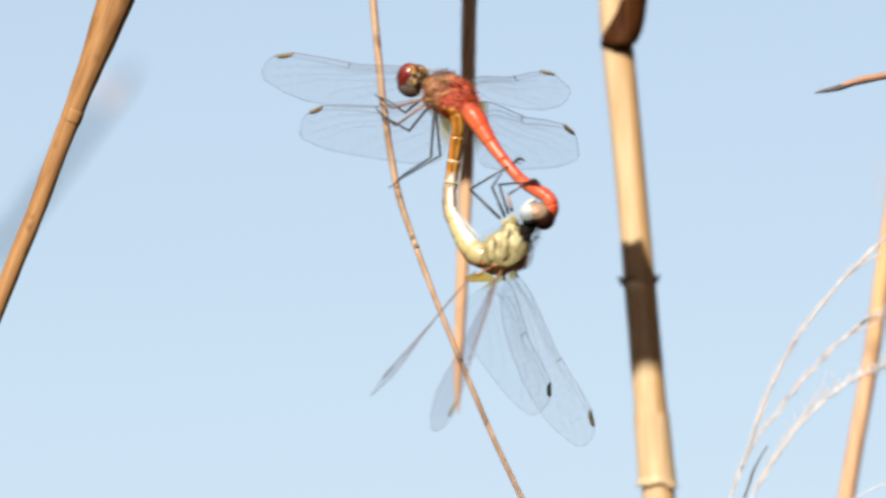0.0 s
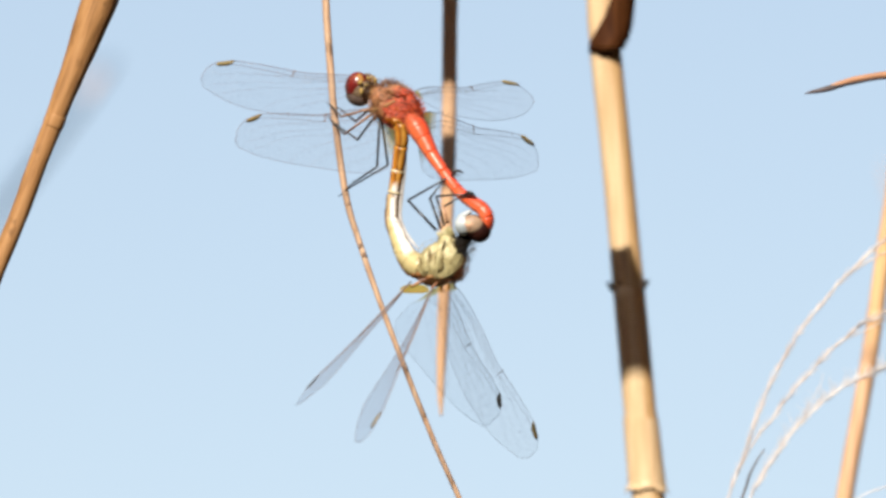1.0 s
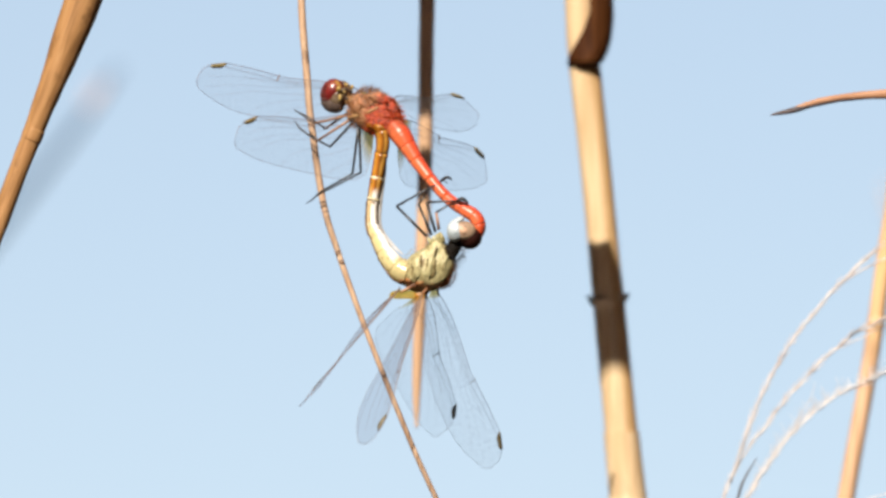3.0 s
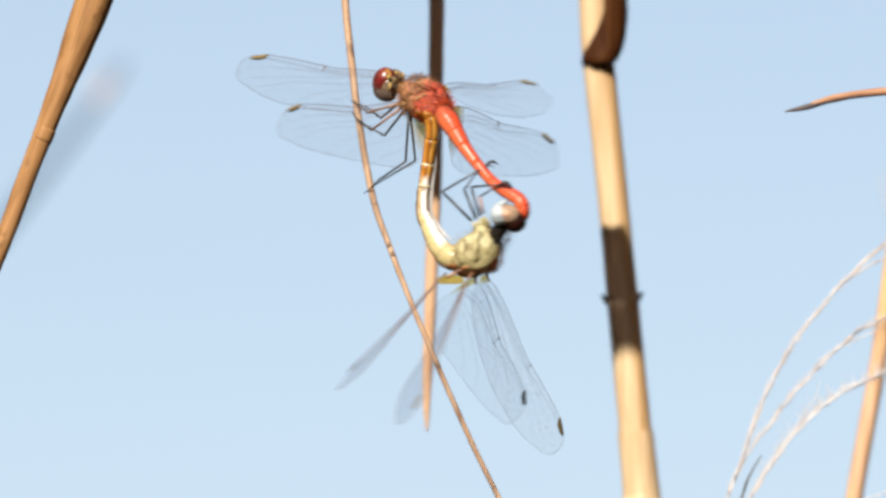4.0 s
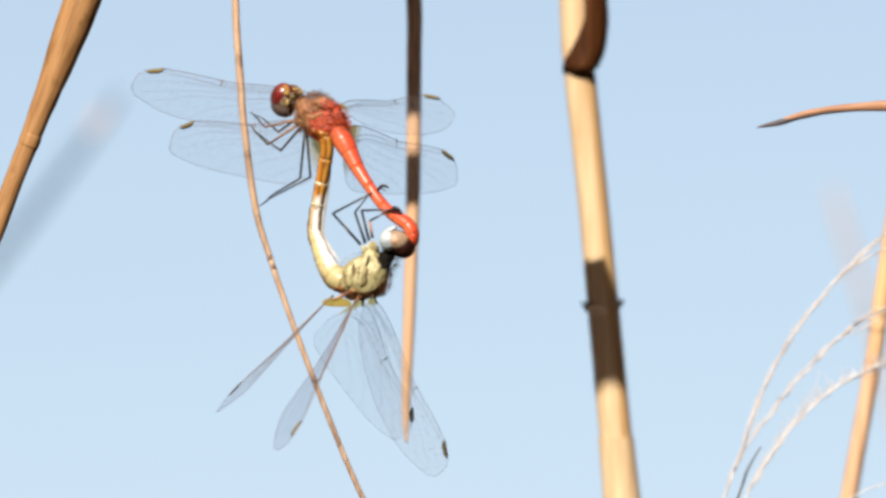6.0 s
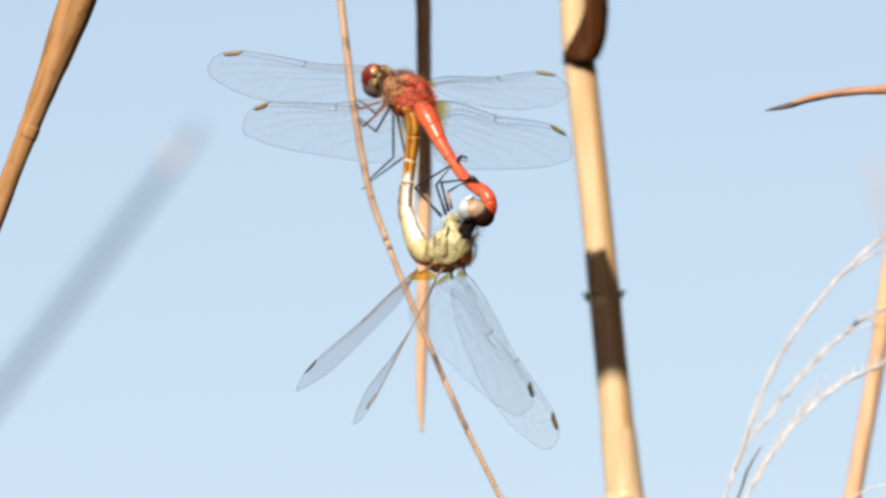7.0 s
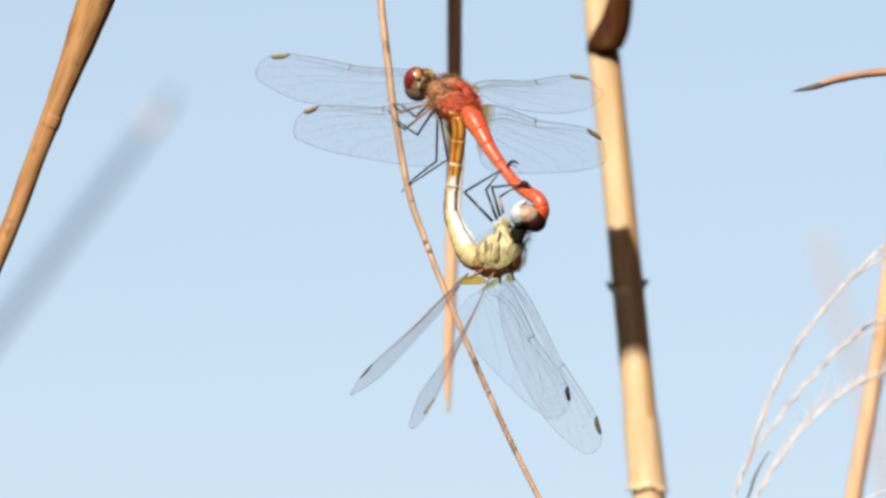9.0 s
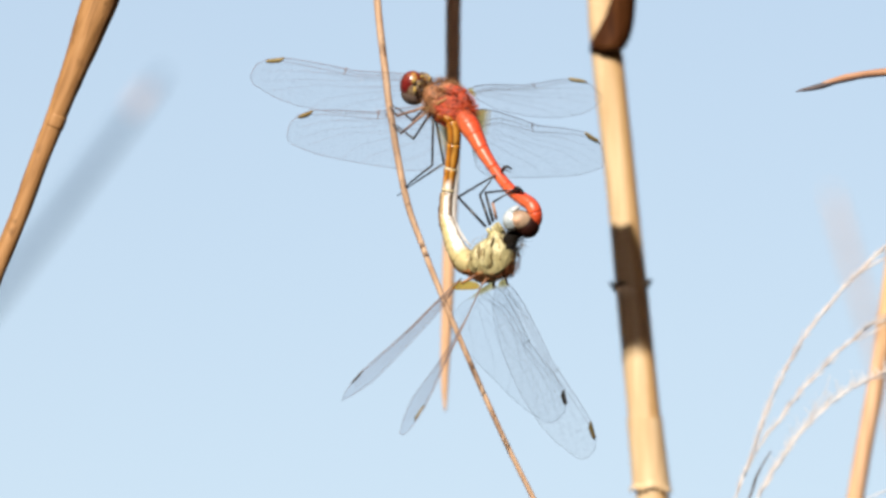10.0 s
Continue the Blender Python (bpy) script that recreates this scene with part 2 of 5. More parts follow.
def thorax_skin(name, way, mid):
    """Tan-brown at the collar, red on the back, orange flanks, with dark blotches."""
    def build(nt):
        tc = node(nt, "ShaderNodeTexCoord")
        off = node(nt, "ShaderNodeVectorMath", {0: tc.outputs["Object"], 1: mid}, operation="SUBTRACT")
        along = node(nt, "ShaderNodeVectorMath", {0: off.outputs[0], 1: way}, operation="DOT_PRODUCT")
        big = grain(nt, 420, detail=3)
        fine = grain(nt, 2300, detail=5, rough=0.75)
        shift = node(nt, "ShaderNodeMath", {0: big, 1: 0.9, 2: along.outputs["Value"]}, operation="MULTIPLY_ADD")
        where = node(nt, "ShaderNodeMath", {0: shift.outputs[0], 1: 0.22}, operation="SUBTRACT")
        collar = ramp(nt, where.outputs[0], [(0.10, (0, 0, 0)), (0.32, (1, 1, 1))])
        red = ramp(nt, fine, [(0.34, (0.0504, 0.0101, 0.0043)), (0.45, (0.216, 0.0245, 0.0072)), (0.58, (0.42, 0.046, 0.010)), (0.72, (0.43, 0.115, 0.022))])
        tan = ramp(nt, fine, [(0.32, (0.0576, 0.0202, 0.0086)), (0.44, (0.1944, 0.072, 0.0288)), (0.58, (0.3096, 0.144, 0.0612)), (0.74, (0.432, 0.2736, 0.144))])
        colour = node(nt, "ShaderNodeMix", {0: collar, 6: red, 7: tan}, data_type="RGBA").outputs[2]
        blot = ramp(nt, grain(nt, 760, detail=2), [(0.58, (0, 0, 0)), (0.66, (0.75, 0.75, 0.75))])
        colour = node(nt, "ShaderNodeMix", {0: blot, 6: colour, 7: (0.036, 0.0115, 0.0058, 1)}, data_type="RGBA").outputs[2]
        b = node(nt, "ShaderNodeBump", {"Height": fine, "Strength": 0.8, "Distance": 0.0003})
        return node(nt, "ShaderNodeBsdfPrincipled", {"Base Color": colour, "Roughness": 0.5, "Normal": b.outputs[0]}).outputs[0]
    return material(name, build)


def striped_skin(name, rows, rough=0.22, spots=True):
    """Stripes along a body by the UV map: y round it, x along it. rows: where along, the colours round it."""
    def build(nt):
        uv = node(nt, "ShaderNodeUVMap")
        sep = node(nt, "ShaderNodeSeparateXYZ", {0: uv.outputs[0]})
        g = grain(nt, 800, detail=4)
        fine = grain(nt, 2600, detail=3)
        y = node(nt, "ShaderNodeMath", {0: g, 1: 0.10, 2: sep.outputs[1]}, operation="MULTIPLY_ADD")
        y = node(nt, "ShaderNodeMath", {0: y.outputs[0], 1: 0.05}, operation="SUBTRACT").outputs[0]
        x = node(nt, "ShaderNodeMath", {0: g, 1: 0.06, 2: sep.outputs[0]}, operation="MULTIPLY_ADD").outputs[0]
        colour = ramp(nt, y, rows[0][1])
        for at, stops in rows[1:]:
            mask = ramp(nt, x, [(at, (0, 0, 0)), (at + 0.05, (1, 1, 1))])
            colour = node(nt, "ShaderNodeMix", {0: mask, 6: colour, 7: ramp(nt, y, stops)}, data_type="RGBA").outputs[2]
        if spots:
            mask = ramp(nt, grain(nt, 900, detail=2), [(0.64, (0, 0, 0)), (0.70, (0.8, 0.8, 0.8))])
            colour = node(nt, "ShaderNodeMix", {0: mask, 6: colour, 7: (0.1224, 0.072, 0.0252, 1)}, data_type="RGBA").outputs[2]
        b = node(nt, "ShaderNodeBump", {"Height": fine, "Strength": 0.25, "Distance": 0.0001})
        return node(nt, "ShaderNodeBsdfPrincipled", {"Base Color": colour, "Roughness": rough, "Specular IOR Level": 0.45, "Normal": b.outputs[0]}).outputs[0]
    return material(name, build)


# SILVER stripes paint the abdomen's white highlight into the colour
BROWN_EDGE, SILVER, CREAM = (0.072, 0.036, 0.013), (0.576, 0.5544, 0.5328), (0.4032, 0.3312, 0.1584)
curled_skin = striped_skin("striped_cream_abdomen", [
    (0.0, [(0.0, (0.2448, 0.1872, 0.0864)), (0.12, (0.36, 0.3024, 0.1584)), (0.36, CREAM), (0.45, (0.2592, 0.1872, 0.072)), (0.50, BROWN_EDGE)]),
    (0.16, [(0.0, BROWN_EDGE), (0.06, (0.288, 0.216, 0.1296)), (0.10, SILVER), (0.24, SILVER), (0.29, CREAM), (0.42, (0.432, 0.36, 0.1872)), (0.47, (0.216, 0.1368, 0.0504)), (0.51, BROWN_EDGE)]),
    (0.43, [(0.0, SILVER), (0.06, (0.144, 0.1008, 0.0648)), (0.13, (0.1152, 0.072, 0.0432)), (0.19, (0.4464, 0.4032, 0.36)), (0.24, SILVER), (0.29, (0.504, 0.4608, 0.4032)), (0.33, (0.3024, 0.2016, 0.1008)), (0.41, (0.432, 0.3312, 0.1872)), (0.47, BROWN_EDGE)]),
    (0.66, [(0.0, (0.4464, 0.3168, 0.1008)), (0.09, (0.144, 0.054, 0.0086)), (0.15, (0.36, 0.1368, 0.0158)), (0.22, (0.432, 0.2232, 0.0432)), (0.27, (0.108, 0.036, 0.0072)), (0.34, (0.3456, 0.1224, 0.0144)), (0.39, (0.396, 0.1872, 0.0288)), (0.45, (0.216, 0.072, 0.0086)), (0.50, (0.072, 0.0252, 0.0058))])])
# lighter orange band is a highlight in the colour; darker round one side
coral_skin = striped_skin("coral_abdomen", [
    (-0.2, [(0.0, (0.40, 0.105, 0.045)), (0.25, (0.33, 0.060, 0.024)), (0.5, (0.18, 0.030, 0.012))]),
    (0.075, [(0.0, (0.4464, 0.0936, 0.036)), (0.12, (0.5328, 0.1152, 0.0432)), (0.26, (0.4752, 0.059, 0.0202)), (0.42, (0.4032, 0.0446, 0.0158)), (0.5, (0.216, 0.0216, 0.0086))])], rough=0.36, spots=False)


def membrane(name, amber, tone=0.36, dense=0.06, body=0.3, thinness=0.5, crinkle=0.0, cell_lines=0.24, stain_tint=(0.96, 0.74, 0.30), clear_tint=(0.975, 0.98, 0.985)):
    """Clear wing skin in small cells, stained amber at its root (along x of the UV map)."""
    def build(nt):
        uv = node(nt, "ShaderNodeUVMap")
        sep = node(nt, "ShaderNodeSeparateXYZ", {0: uv.outputs[0]})
        tc = node(nt, "ShaderNodeTexCoord")
        cells = node(nt, "ShaderNodeTexVoronoi", {"Vector": tc.outputs["Object"], "Scale": 1900.0, "Randomness": 0.75}, feature="DISTANCE_TO_EDGE")
        lines = ramp(nt, cells.outputs["Distance"], [(0.015, (1, 1, 1)), (0.055, (0, 0, 0))])
        clear = node(nt, "ShaderNodeBsdfTransparent", {"Color": (*clear_tint, 1)})
        front = node(nt, "ShaderNodeBsdfPrincipled", {"Base Color": (tone * 0.92, tone * 0.95, tone, 1), "Roughness": 0.3 - 0.16 * crinkle, "Specular IOR Level": 0.5 + 0.5 * crinkle})
        if crinkle:
            b = node(nt, "ShaderNodeBump", {"Height": grain(nt, 1500, detail=1), "Strength": crinkle, "Distance": 0.0012})
            nt.links.new(b.outputs[0], front.inputs["Normal"])
        through_light = node(nt, "ShaderNodeBsdfTranslucent", {"Color": (tone * 0.92, tone * 0.95, tone, 1)})
        skin = node(nt, "ShaderNodeMixShader", {0: thinness, 1: front.outputs[0], 2: through_light.outputs[0]})
        base = node(nt, "ShaderNodeMixShader", {0: dense, 1: clear.outputs[0], 2: skin.outputs[0]})
        vein = node(nt, "ShaderNodeBsdfPrincipled", {"Base Color": (0.1152, 0.0936, 0.0864, 1), "Roughness": 0.5})
        vf = node(nt, "ShaderNodeMath", {0: lines, 1: cell_lines}, operation="MULTIPLY")
        veined = node(nt, "ShaderNodeMixShader", {0: vf.outputs[0], 1: base.outputs[0], 2: vein.outputs[0]})
        deep = node(nt, "ShaderNodeMath", {0: sep.outputs[1], 1: sep.outputs[1]}, operation="MULTIPLY").outputs[0]
        reach = node(nt, "ShaderNodeMath", {0: deep, 1: amber * 0.55, 2: sep.outputs[0]}, operation="MULTIPLY_ADD").outputs[0]
        near = ramp(nt, reach, [(amber * 0.55, (1, 1, 1)), (amber * 1.02, (0, 0, 0))])
        stain_t = node(nt, "ShaderNodeBsdfTransparent", {"Color": (*stain_tint, 1)})
        stain_d = node(nt, "ShaderNodeBsdfTranslucent", {"Color": (0.576, 0.3312, 0.0504, 1)})
        stain_f = node(nt, "ShaderNodeBsdfDiffuse", {"Color": (0.432, 0.324, 0.0936, 1)})
        stain_b = node(nt, "ShaderNodeMixShader", {0: 0.5, 1: stain_f.outputs[0], 2: stain_d.outputs[0]})
        stain = node(nt, "ShaderNodeMixShader", {0: body, 1: stain_t.outputs[0], 2: stain_b.outputs[0]})
        return node(nt, "ShaderNodeMixShader", {0: near, 1: veined.outputs[0], 2: stain.outputs[0]}).outputs[0]
    return material(name, build)


flange_skin = natural("whitish_flange", [(0.3, (0.36, 0.3312, 0.3024)), (0.7, (0.5616, 0.5472, 0.5328))], 700, (1, 0.3, 1), 0.35, thin=0.4)
clear_fore = membrane("clear_forewing", 0.05, cell_lines=0.15)
crinkled_fore = membrane("crinkled_forewing", 0.05, crinkle=1.0, cell_lines=0.13)
clear_hind = membrane("clear_hindwing", 0.15, body=0.7, cell_lines=0.15)
clear_hind_far = membrane("clear_far_hindwing", 0.13, body=0.7, cell_lines=0.13)
clear_hanging = membrane("clear_hanging_wing", 0.05, dense=0.045, cell_lines=0.11, clear_tint=(0.98, 0.985, 0.99))
amber_skin = membrane("amber_wing_root", 4.0, body=0.22, stain_tint=(0.98, 0.78, 0.36))
dusky_wing = membrane("dusky_wing", 0.05, dense=0.0, thinness=1.0, cell_lines=0.0, clear_tint=(0.83, 0.83, 0.85))


# ---- building helpers ----
def part(name, bm, mat, parent, label="", smooth=True):
    me = bpy.data.meshes.new(name)
    bmesh.ops.recalc_face_normals(bm, faces=bm.faces)
    for fc in bm.faces:
        fc.smooth = smooth
    bm.to_mesh(me)
    bm.free()
    me.materials.append(mat)
    ob = new(name, me)
    ob.parent = parent
    return tagged(ob, label)


def spline(pts, steps):
    """Points along a smooth curve through pts (any dimension)."""
    a = np.array(pts, float)
    a = np.vstack([2 * a[0] - a[1], a, 2 * a[-1] - a[-2]])
    out = []
    for i in range(1, len(a) - 2):
        for k in range(steps):
            t = k / steps
            p0, p1, p2, p3 = a[i - 1:i + 3]
            out.append(0.5 * (2 * p1 + (p2 - p0) * t + (2 * p0 - 5 * p1 + 4 * p2 - p3) * t * t + (3 * p1 - p0 - 3 * p2 + p3) * t ** 3))
    out.append(a[-2])
    return np.array(out)


def tube(pts, sides=10, steps=6, bm=None, wobble=0.0, flat=1.0, scale=MM):
    """A round stalk through (x, y, z, radius) rows; flat squeezes it along the view."""
    bm = bm or bmesh.new()
    c = spline(pts, steps) if steps > 1 else np.array(pts, float)
    rings = []
    side = None
    for i, (x, y, z, r) in enumerate(c):
        d = Vector(c[min(i + 1, len(c) - 1)][:3]) - Vector(c[max(i - 1, 0)][:3])
        d.normalize()
        if side is None:
            side = d.cross(Vector((0, 0, 1)))
            if side.length < 0.1:
                side = d.cross(Vector((1, 0, 0)))
        side = (side - d * side.dot(d)).normalized()
        up = side.cross(d)
        ring = []
        for k in range(sides):
            a = 2 * math.pi * k / sides
            rr = r * (1 + wobble * noise.noise(Vector((x * 0.35 + k * 1.7, y * 0.35, z * 0.35))))
            v = Vector((x, y, z)) + side * (math.cos(a) * rr) + up * (math.sin(a) * rr * flat)
            ring.append(bm.verts.new(v * scale))
        rings.append(ring)
    for a, b in zip(rings, rings[1:]):
        for k in range(sides):
            bm.faces.new((a[k], a[(k + 1) % sides], b[(k + 1) % sides], b[k]))
    bm.faces.new(rings[0][::-1])
    bm.faces.new(rings[-1])
    return bm


def blob(centre, ax, ay, az, bm=None, seg=20, rough=0.0, scale=MM, cut=None):
    """A rounded body: three half-axis vectors round a centre, with uneven skin."""
    bm = bm or bmesh.new()
    m = Matrix((ax, ay, az)).transposed()
    made = bmesh.ops.create_uvsphere(bm, u_segments=seg, v_segments=seg * 2 // 3, radius=1.0)["verts"]
    for v in made:
        p = v.co.copy()
        k = 1 + rough * noise.noise(p * 2.3 + Vector(centre)) + rough * 0.5 * noise.noise(p * 5.1) + rough * 0.3 * noise.noise(p * 11.0)
        v.co = (Vector(centre) + m @ (p * k)) * scale
    return bm


def blade(pts, bm=None, steps=6, fold=0.25, face=(0, 0, 1), scale=MM, thick=0.25):
    """A leaf: rows (x, y, z, half width), folded a little along its middle, with thickness."""
    bm = bm or bmesh.new()
    c = spline(pts, steps)
    rows = []
    for i, (x, y, z, r) in enumerate(c):
        d = (Vector(c[min(i + 1, len(c) - 1)][:3]) - Vector(c[max(i - 1, 0)][:3])).normalized()
        side = d.cross(Vector(face)).normalized()
        up = side.cross(d).normalized()
        mid = Vector((x, y, z))
        top = [mid - side * r + up * r * fold, mid, mid + side * r + up * r * fold]
        rows.append([bm.verts.new(q * scale) for q in top] + [bm.verts.new((q - up * thick) * scale) for q in reversed(top)])
    for a, b in zip(rows, rows[1:]):
        for k in range(6):
            bm.faces.new((a[k], a[(k + 1) % 6], b[(k + 1) % 6], b[k]))
    bm.faces.new(rows[0][::-1])
    bm.faces.new(rows[-1])
    return bm


def root(name, label, category, group="", at=None):
    ob = new(name)
    ob.empty_display_size = 0.02
    ob.matrix_world = at or STAND
    return tagged(ob, label, category, group)


def foot(x, y, z, lean=0.0, side=0.0):
    """A place on the ground straight below (x, y, z), shifted by lean (towards the eye) and side."""
    down = STAND.to_3x3().inverted() @ Vector((0, 0, -1))
    here = STAND @ (Vector((x, y, z)) * MM)
    k = (here.z + 0.02) * 1000
    p = Vector((x, y, z)) + down * k
    return (p.x + side, p.y, p.z + lean)


# ---- ground ----
bm = bmesh.new()
bmesh.ops.create_grid(bm, x_segments=60, y_segments=60, size=1.0)
for v in bm.verts:
    q = Vector((v.co.x, v.co.y, 0))
    d = max(abs(q.x), abs(q.y))
    k = 3.0 * d + 1500 * d ** 6
    v.co = Vector((q.x / max(d, 1e-6) * k, q.y / max(d, 1e-6) * k, 0.03 * noise.noise(Vector((q.x * 9, q.y * 9, 0)))))
me = bpy.data.meshes.new("ground")
bm.to_mesh(me)
bm.free()
me.materials.append(earth)
tagged(new("ground", me), "dry brown earth under the reed bed", "ground", kind="structure")


def settle(ob, base):
    """Put the thing's own point at its foot."""
    m = Matrix.Translation(Vector(base) * MM)
    for o in ob.children_recursive:
        if o.parent == ob or o.parent.parent == ob:
            o.data.transform(m.inverted())
    ob.matrix_world = STAND @ m
    return ob


FINE = 11.5     # drawing units in a millimetre, where things were laid out


def q(a, b, back=0.0, r=None):
    """A place in the view's frame (mm) from drawing units, set back behind the stand."""
    k = (1 + back / 2000) / FINE
    p = ((a - 784) * k, (441 - b) * k, -back)
    return p if r is None else (*p, r * k)


def lower(rows, base, radius):
    """Carry a stalk's rows on to the ground."""
    x, y, z, r = rows[-1]
    bx, by, bz = base
    out = list(rows)
    a, e = Vector((x, y, z)), Vector(base)
    way = (a - Vector(rows[-2][:3])).normalized()
    span = (e - a).length
    c1, c2 = a + way * span * 0.3, e + Vector((0, span * 0.4, 0))
    for f in (0.01, 0.03, 0.07, 0.14, 0.25, 0.4, 0.6, 0.8, 1.0):
        g = 1 - f
        v = a * g ** 3 + c1 * (3 * g * g * f) + c2 * (3 * g * f * f) + e * f ** 3
        out.append((*v, r + (radius - r) * f))
    return out


# ---- reeds ----
def leaning_reed():
    ob = root("reed", "brown dry reed stalk leaning over, mottled and weathered", "reed", "reeds")
    d = 12
    # a thick tapering culm: wide above, thin below
    rows = [q(343, -420, d, 33), q(253, -200, d, 32.5), q(177, 0, d, 32), q(144, 89, d, 25.4), q(120.5, 148.5, d, 21.4), q(94, 218.6, d, 17.8), q(62.8, 298.8, d, 17), q(34, 379, d, 16.4), q(-7, 479, d, 16), q(-92, 690, d, 16)]
    base = foot(*rows[-1][:3], side=-160)
    part("culm", tube(lower(rows, base, 2.4), 16, 8, wobble=0.05), brown_culm, ob)
    part("node", tube([q(100.5, 203.6, d, 18.5), q(95.6, 215.6, d, 18.7), q(91.6, 225.6, d, 17.8)], 16, 3, wobble=0.08), brown_culm, ob)
    top = rows[0]
    part("leaf", blade([(top[0], top[1], top[2], 2.2), (top[0] + 10, top[1] + 60, top[2] - 10, 6), (top[0] + 60, top[1] + 110, top[2] - 40, 5), (top[0] + 140, top[1] + 90, top[2] - 80, 0.4)]), leaf_straw, ob)
    return settle(ob, base)


def tall_reed():
    ob = root("reed", "pale straw-coloured reed culm with a dark torn leaf sheath", "reed", "reeds")
    d = 100
    scale = (1 + d / 2000) / FINE
    axis = [(1060, -420), (1062, -200), (1066, 0), (1071, 85), (1092, 290), (1104, 420), (1112, 505), (1129, 690), (1146, 866)]
    radius = [29, 29, 28, 27.5, 27, 27, 28, 28.5, 29]
    rows = [q(a, b, d, r) for (a, b), r in zip(axis, radius)]
    base = foot(*q(1180, 1250, d), side=30)
    upper = rows[:4]
    # the culm in its joints
    part("culm", tube(rows[:7], 20, 8, wobble=0.015), pale_culm, ob)
    part("culm", tube(lower([rows[6], rows[7], rows[8], q(1172, 1150, d, 29)], base, 3.2), 20, 8, wobble=0.015), pale_culm, ob)
    part("node", tube([q(1111, 490, d, 27.6), q(1112.5, 502, d, 28.2), q(1114, 514, d, 27.8)], 20, 3), pale_culm, ob)
    # the culm's orange side, split off from the pale front by a ragged edge
    bm = bmesh.new()
    sheet = []
    for b in [96 + 48 * i for i in range(28)]:
        ax = np.interp(b, [a[1] for a in axis] + [1250], [a[0] for a in axis] + [1181])
        rad = np.interp(b, [a[1] for a in axis], radius) + 0.5
        x, y, z = q(ax, b, d)
        edge = 70 + 9 * noise.noise(Vector((b * 0.011, 4, 2))) + 5 * noise.noise(Vector((b * 0.05, 1, 2)))
        sheet.append([bm.verts.new(Vector((x + math.cos(an) * rad * scale, y, z + math.sin(an) * rad * scale)) * MM) for an in (radians(2 + (edge - 2) * i / 8) for i in range(9))])
    for a, b in zip(sheet, sheet[1:]):
        for k in range(8):
            bm.faces.new((a[k], a[k + 1], b[k + 1], b[k]))
    part("orange_side", bm, orange_culm, ob, "orange side of the culm")
    # torn sheath round the upper joint: open to the left, hanging at the right
    bm = bmesh.new()
    n, m = 30, 44
    grid = []
    for i in range(n):
        f = i / (n - 1)
        row = []
        for k in range(m):
            g = k / (m - 1)
            edge = 83 + 9 * g + 5.0 * noise.noise(Vector((g * 8, 1, 3))) + 3.0 * noise.noise(Vector((g * 23, 2, 5)))
            b = -400 + (f ** 0.6) * (edge + 400)
            left = np.interp(b, [-400, 0, 30, 60, 75, 90], [62, 70, 88, 119, 145, 178])
            ang = radians(-75 + (left + 75) * g)
            out = np.interp(b, [-400, -150, 0, 45, 70, 82, 92], [40, 52, 58, 51, 43, 33, 30.5])
            lip = np.interp(b, [-400, 0, 50, 75, 92], [0, 4, 9, 16, 21]) * max(0.0, math.sin(ang)) ** 0.7
            reach = 30.2 + lip * max(0.0, 1 - abs(ang - 1.3) / 1.6) + (out - 30) * max(0.0, math.cos(ang)) + 1.2 * noise.noise(Vector((g * 4, b * 0.02, 0)))
            ax = np.interp(b, [a[1] for a in axis], [a[0] for a in axis])
            x, y, z = q(ax, b, d)
            row.append(bm.verts.new(Vector((x + math.cos(ang) * reach * scale, y, z + math.sin(ang) * reach * scale)) * MM))
        grid.append(row)
    for a, b in zip(grid, grid[1:]):
        for k in range(m - 1):
            bm.faces.new((a[k], a[k + 1], b[k + 1], b[k]))
    bm.normal_update()
    bmesh.ops.solidify(bm, geom=bm.faces[:], thickness=0.00025)
    part("sheath", bm, sheath_brown, ob, "dark brown torn leaf sheath")
    # bud scales at the middle joint, one each side
    for s, (a, b) in ((-1, (1086, 506)), (1, (1137, 502))):
        bm = tube([q(a, b + 11, d, 4), q(a + s * 2, b + 4, d, 6), q(a + s * 7, b - 2, d, 4.2), q(a + s * 13, b - 6, d, 1.2)], 8, 3, flat=0.6)
        part("bud_scale", bm, scar_dark, ob, "small dark pointed bud scale")
    # a sheath's torn skirt low down, standing off at its hem
    bm = bmesh.new()
    n = 20
    lips = []
    for k in range(n):
        g = k / (n - 1)
        ang = radians(-25 + 230 * g)
        col = []
        hem = 866 + 4 * math.sin(g * 9) + 2.5 * math.sin(g * 23) + 4 * (1 - g)
        out = 34.5 + 4.5 * max(0.0, g - 0.6) / 0.4
        for b, fl in ((740, 29.2), (820, 30.4), (hem - 12, 31.6), (hem, out)):
            ax = 1146 + (b - 866) * 0.097
            x, y, z = q(ax, b, d)
            col.append(bm.verts.new(Vector((x + math.cos(ang) * fl * scale, y, z + math.sin(ang) * fl * scale)) * MM))
        lips.append(col)
    for a, b in zip(lips, lips[1:]):
        for k in range(3):
            bm.faces.new((a[k], a[k + 1], b[k + 1], b[k]))
    bm.normal_update()
    bmesh.ops.solidify(bm, geom=bm.faces[:], thickness=0.0002)
    part("sheath", bm, pale_culm, ob, "straw sheath with a torn hem", smooth=False)
    return settle(ob, base)


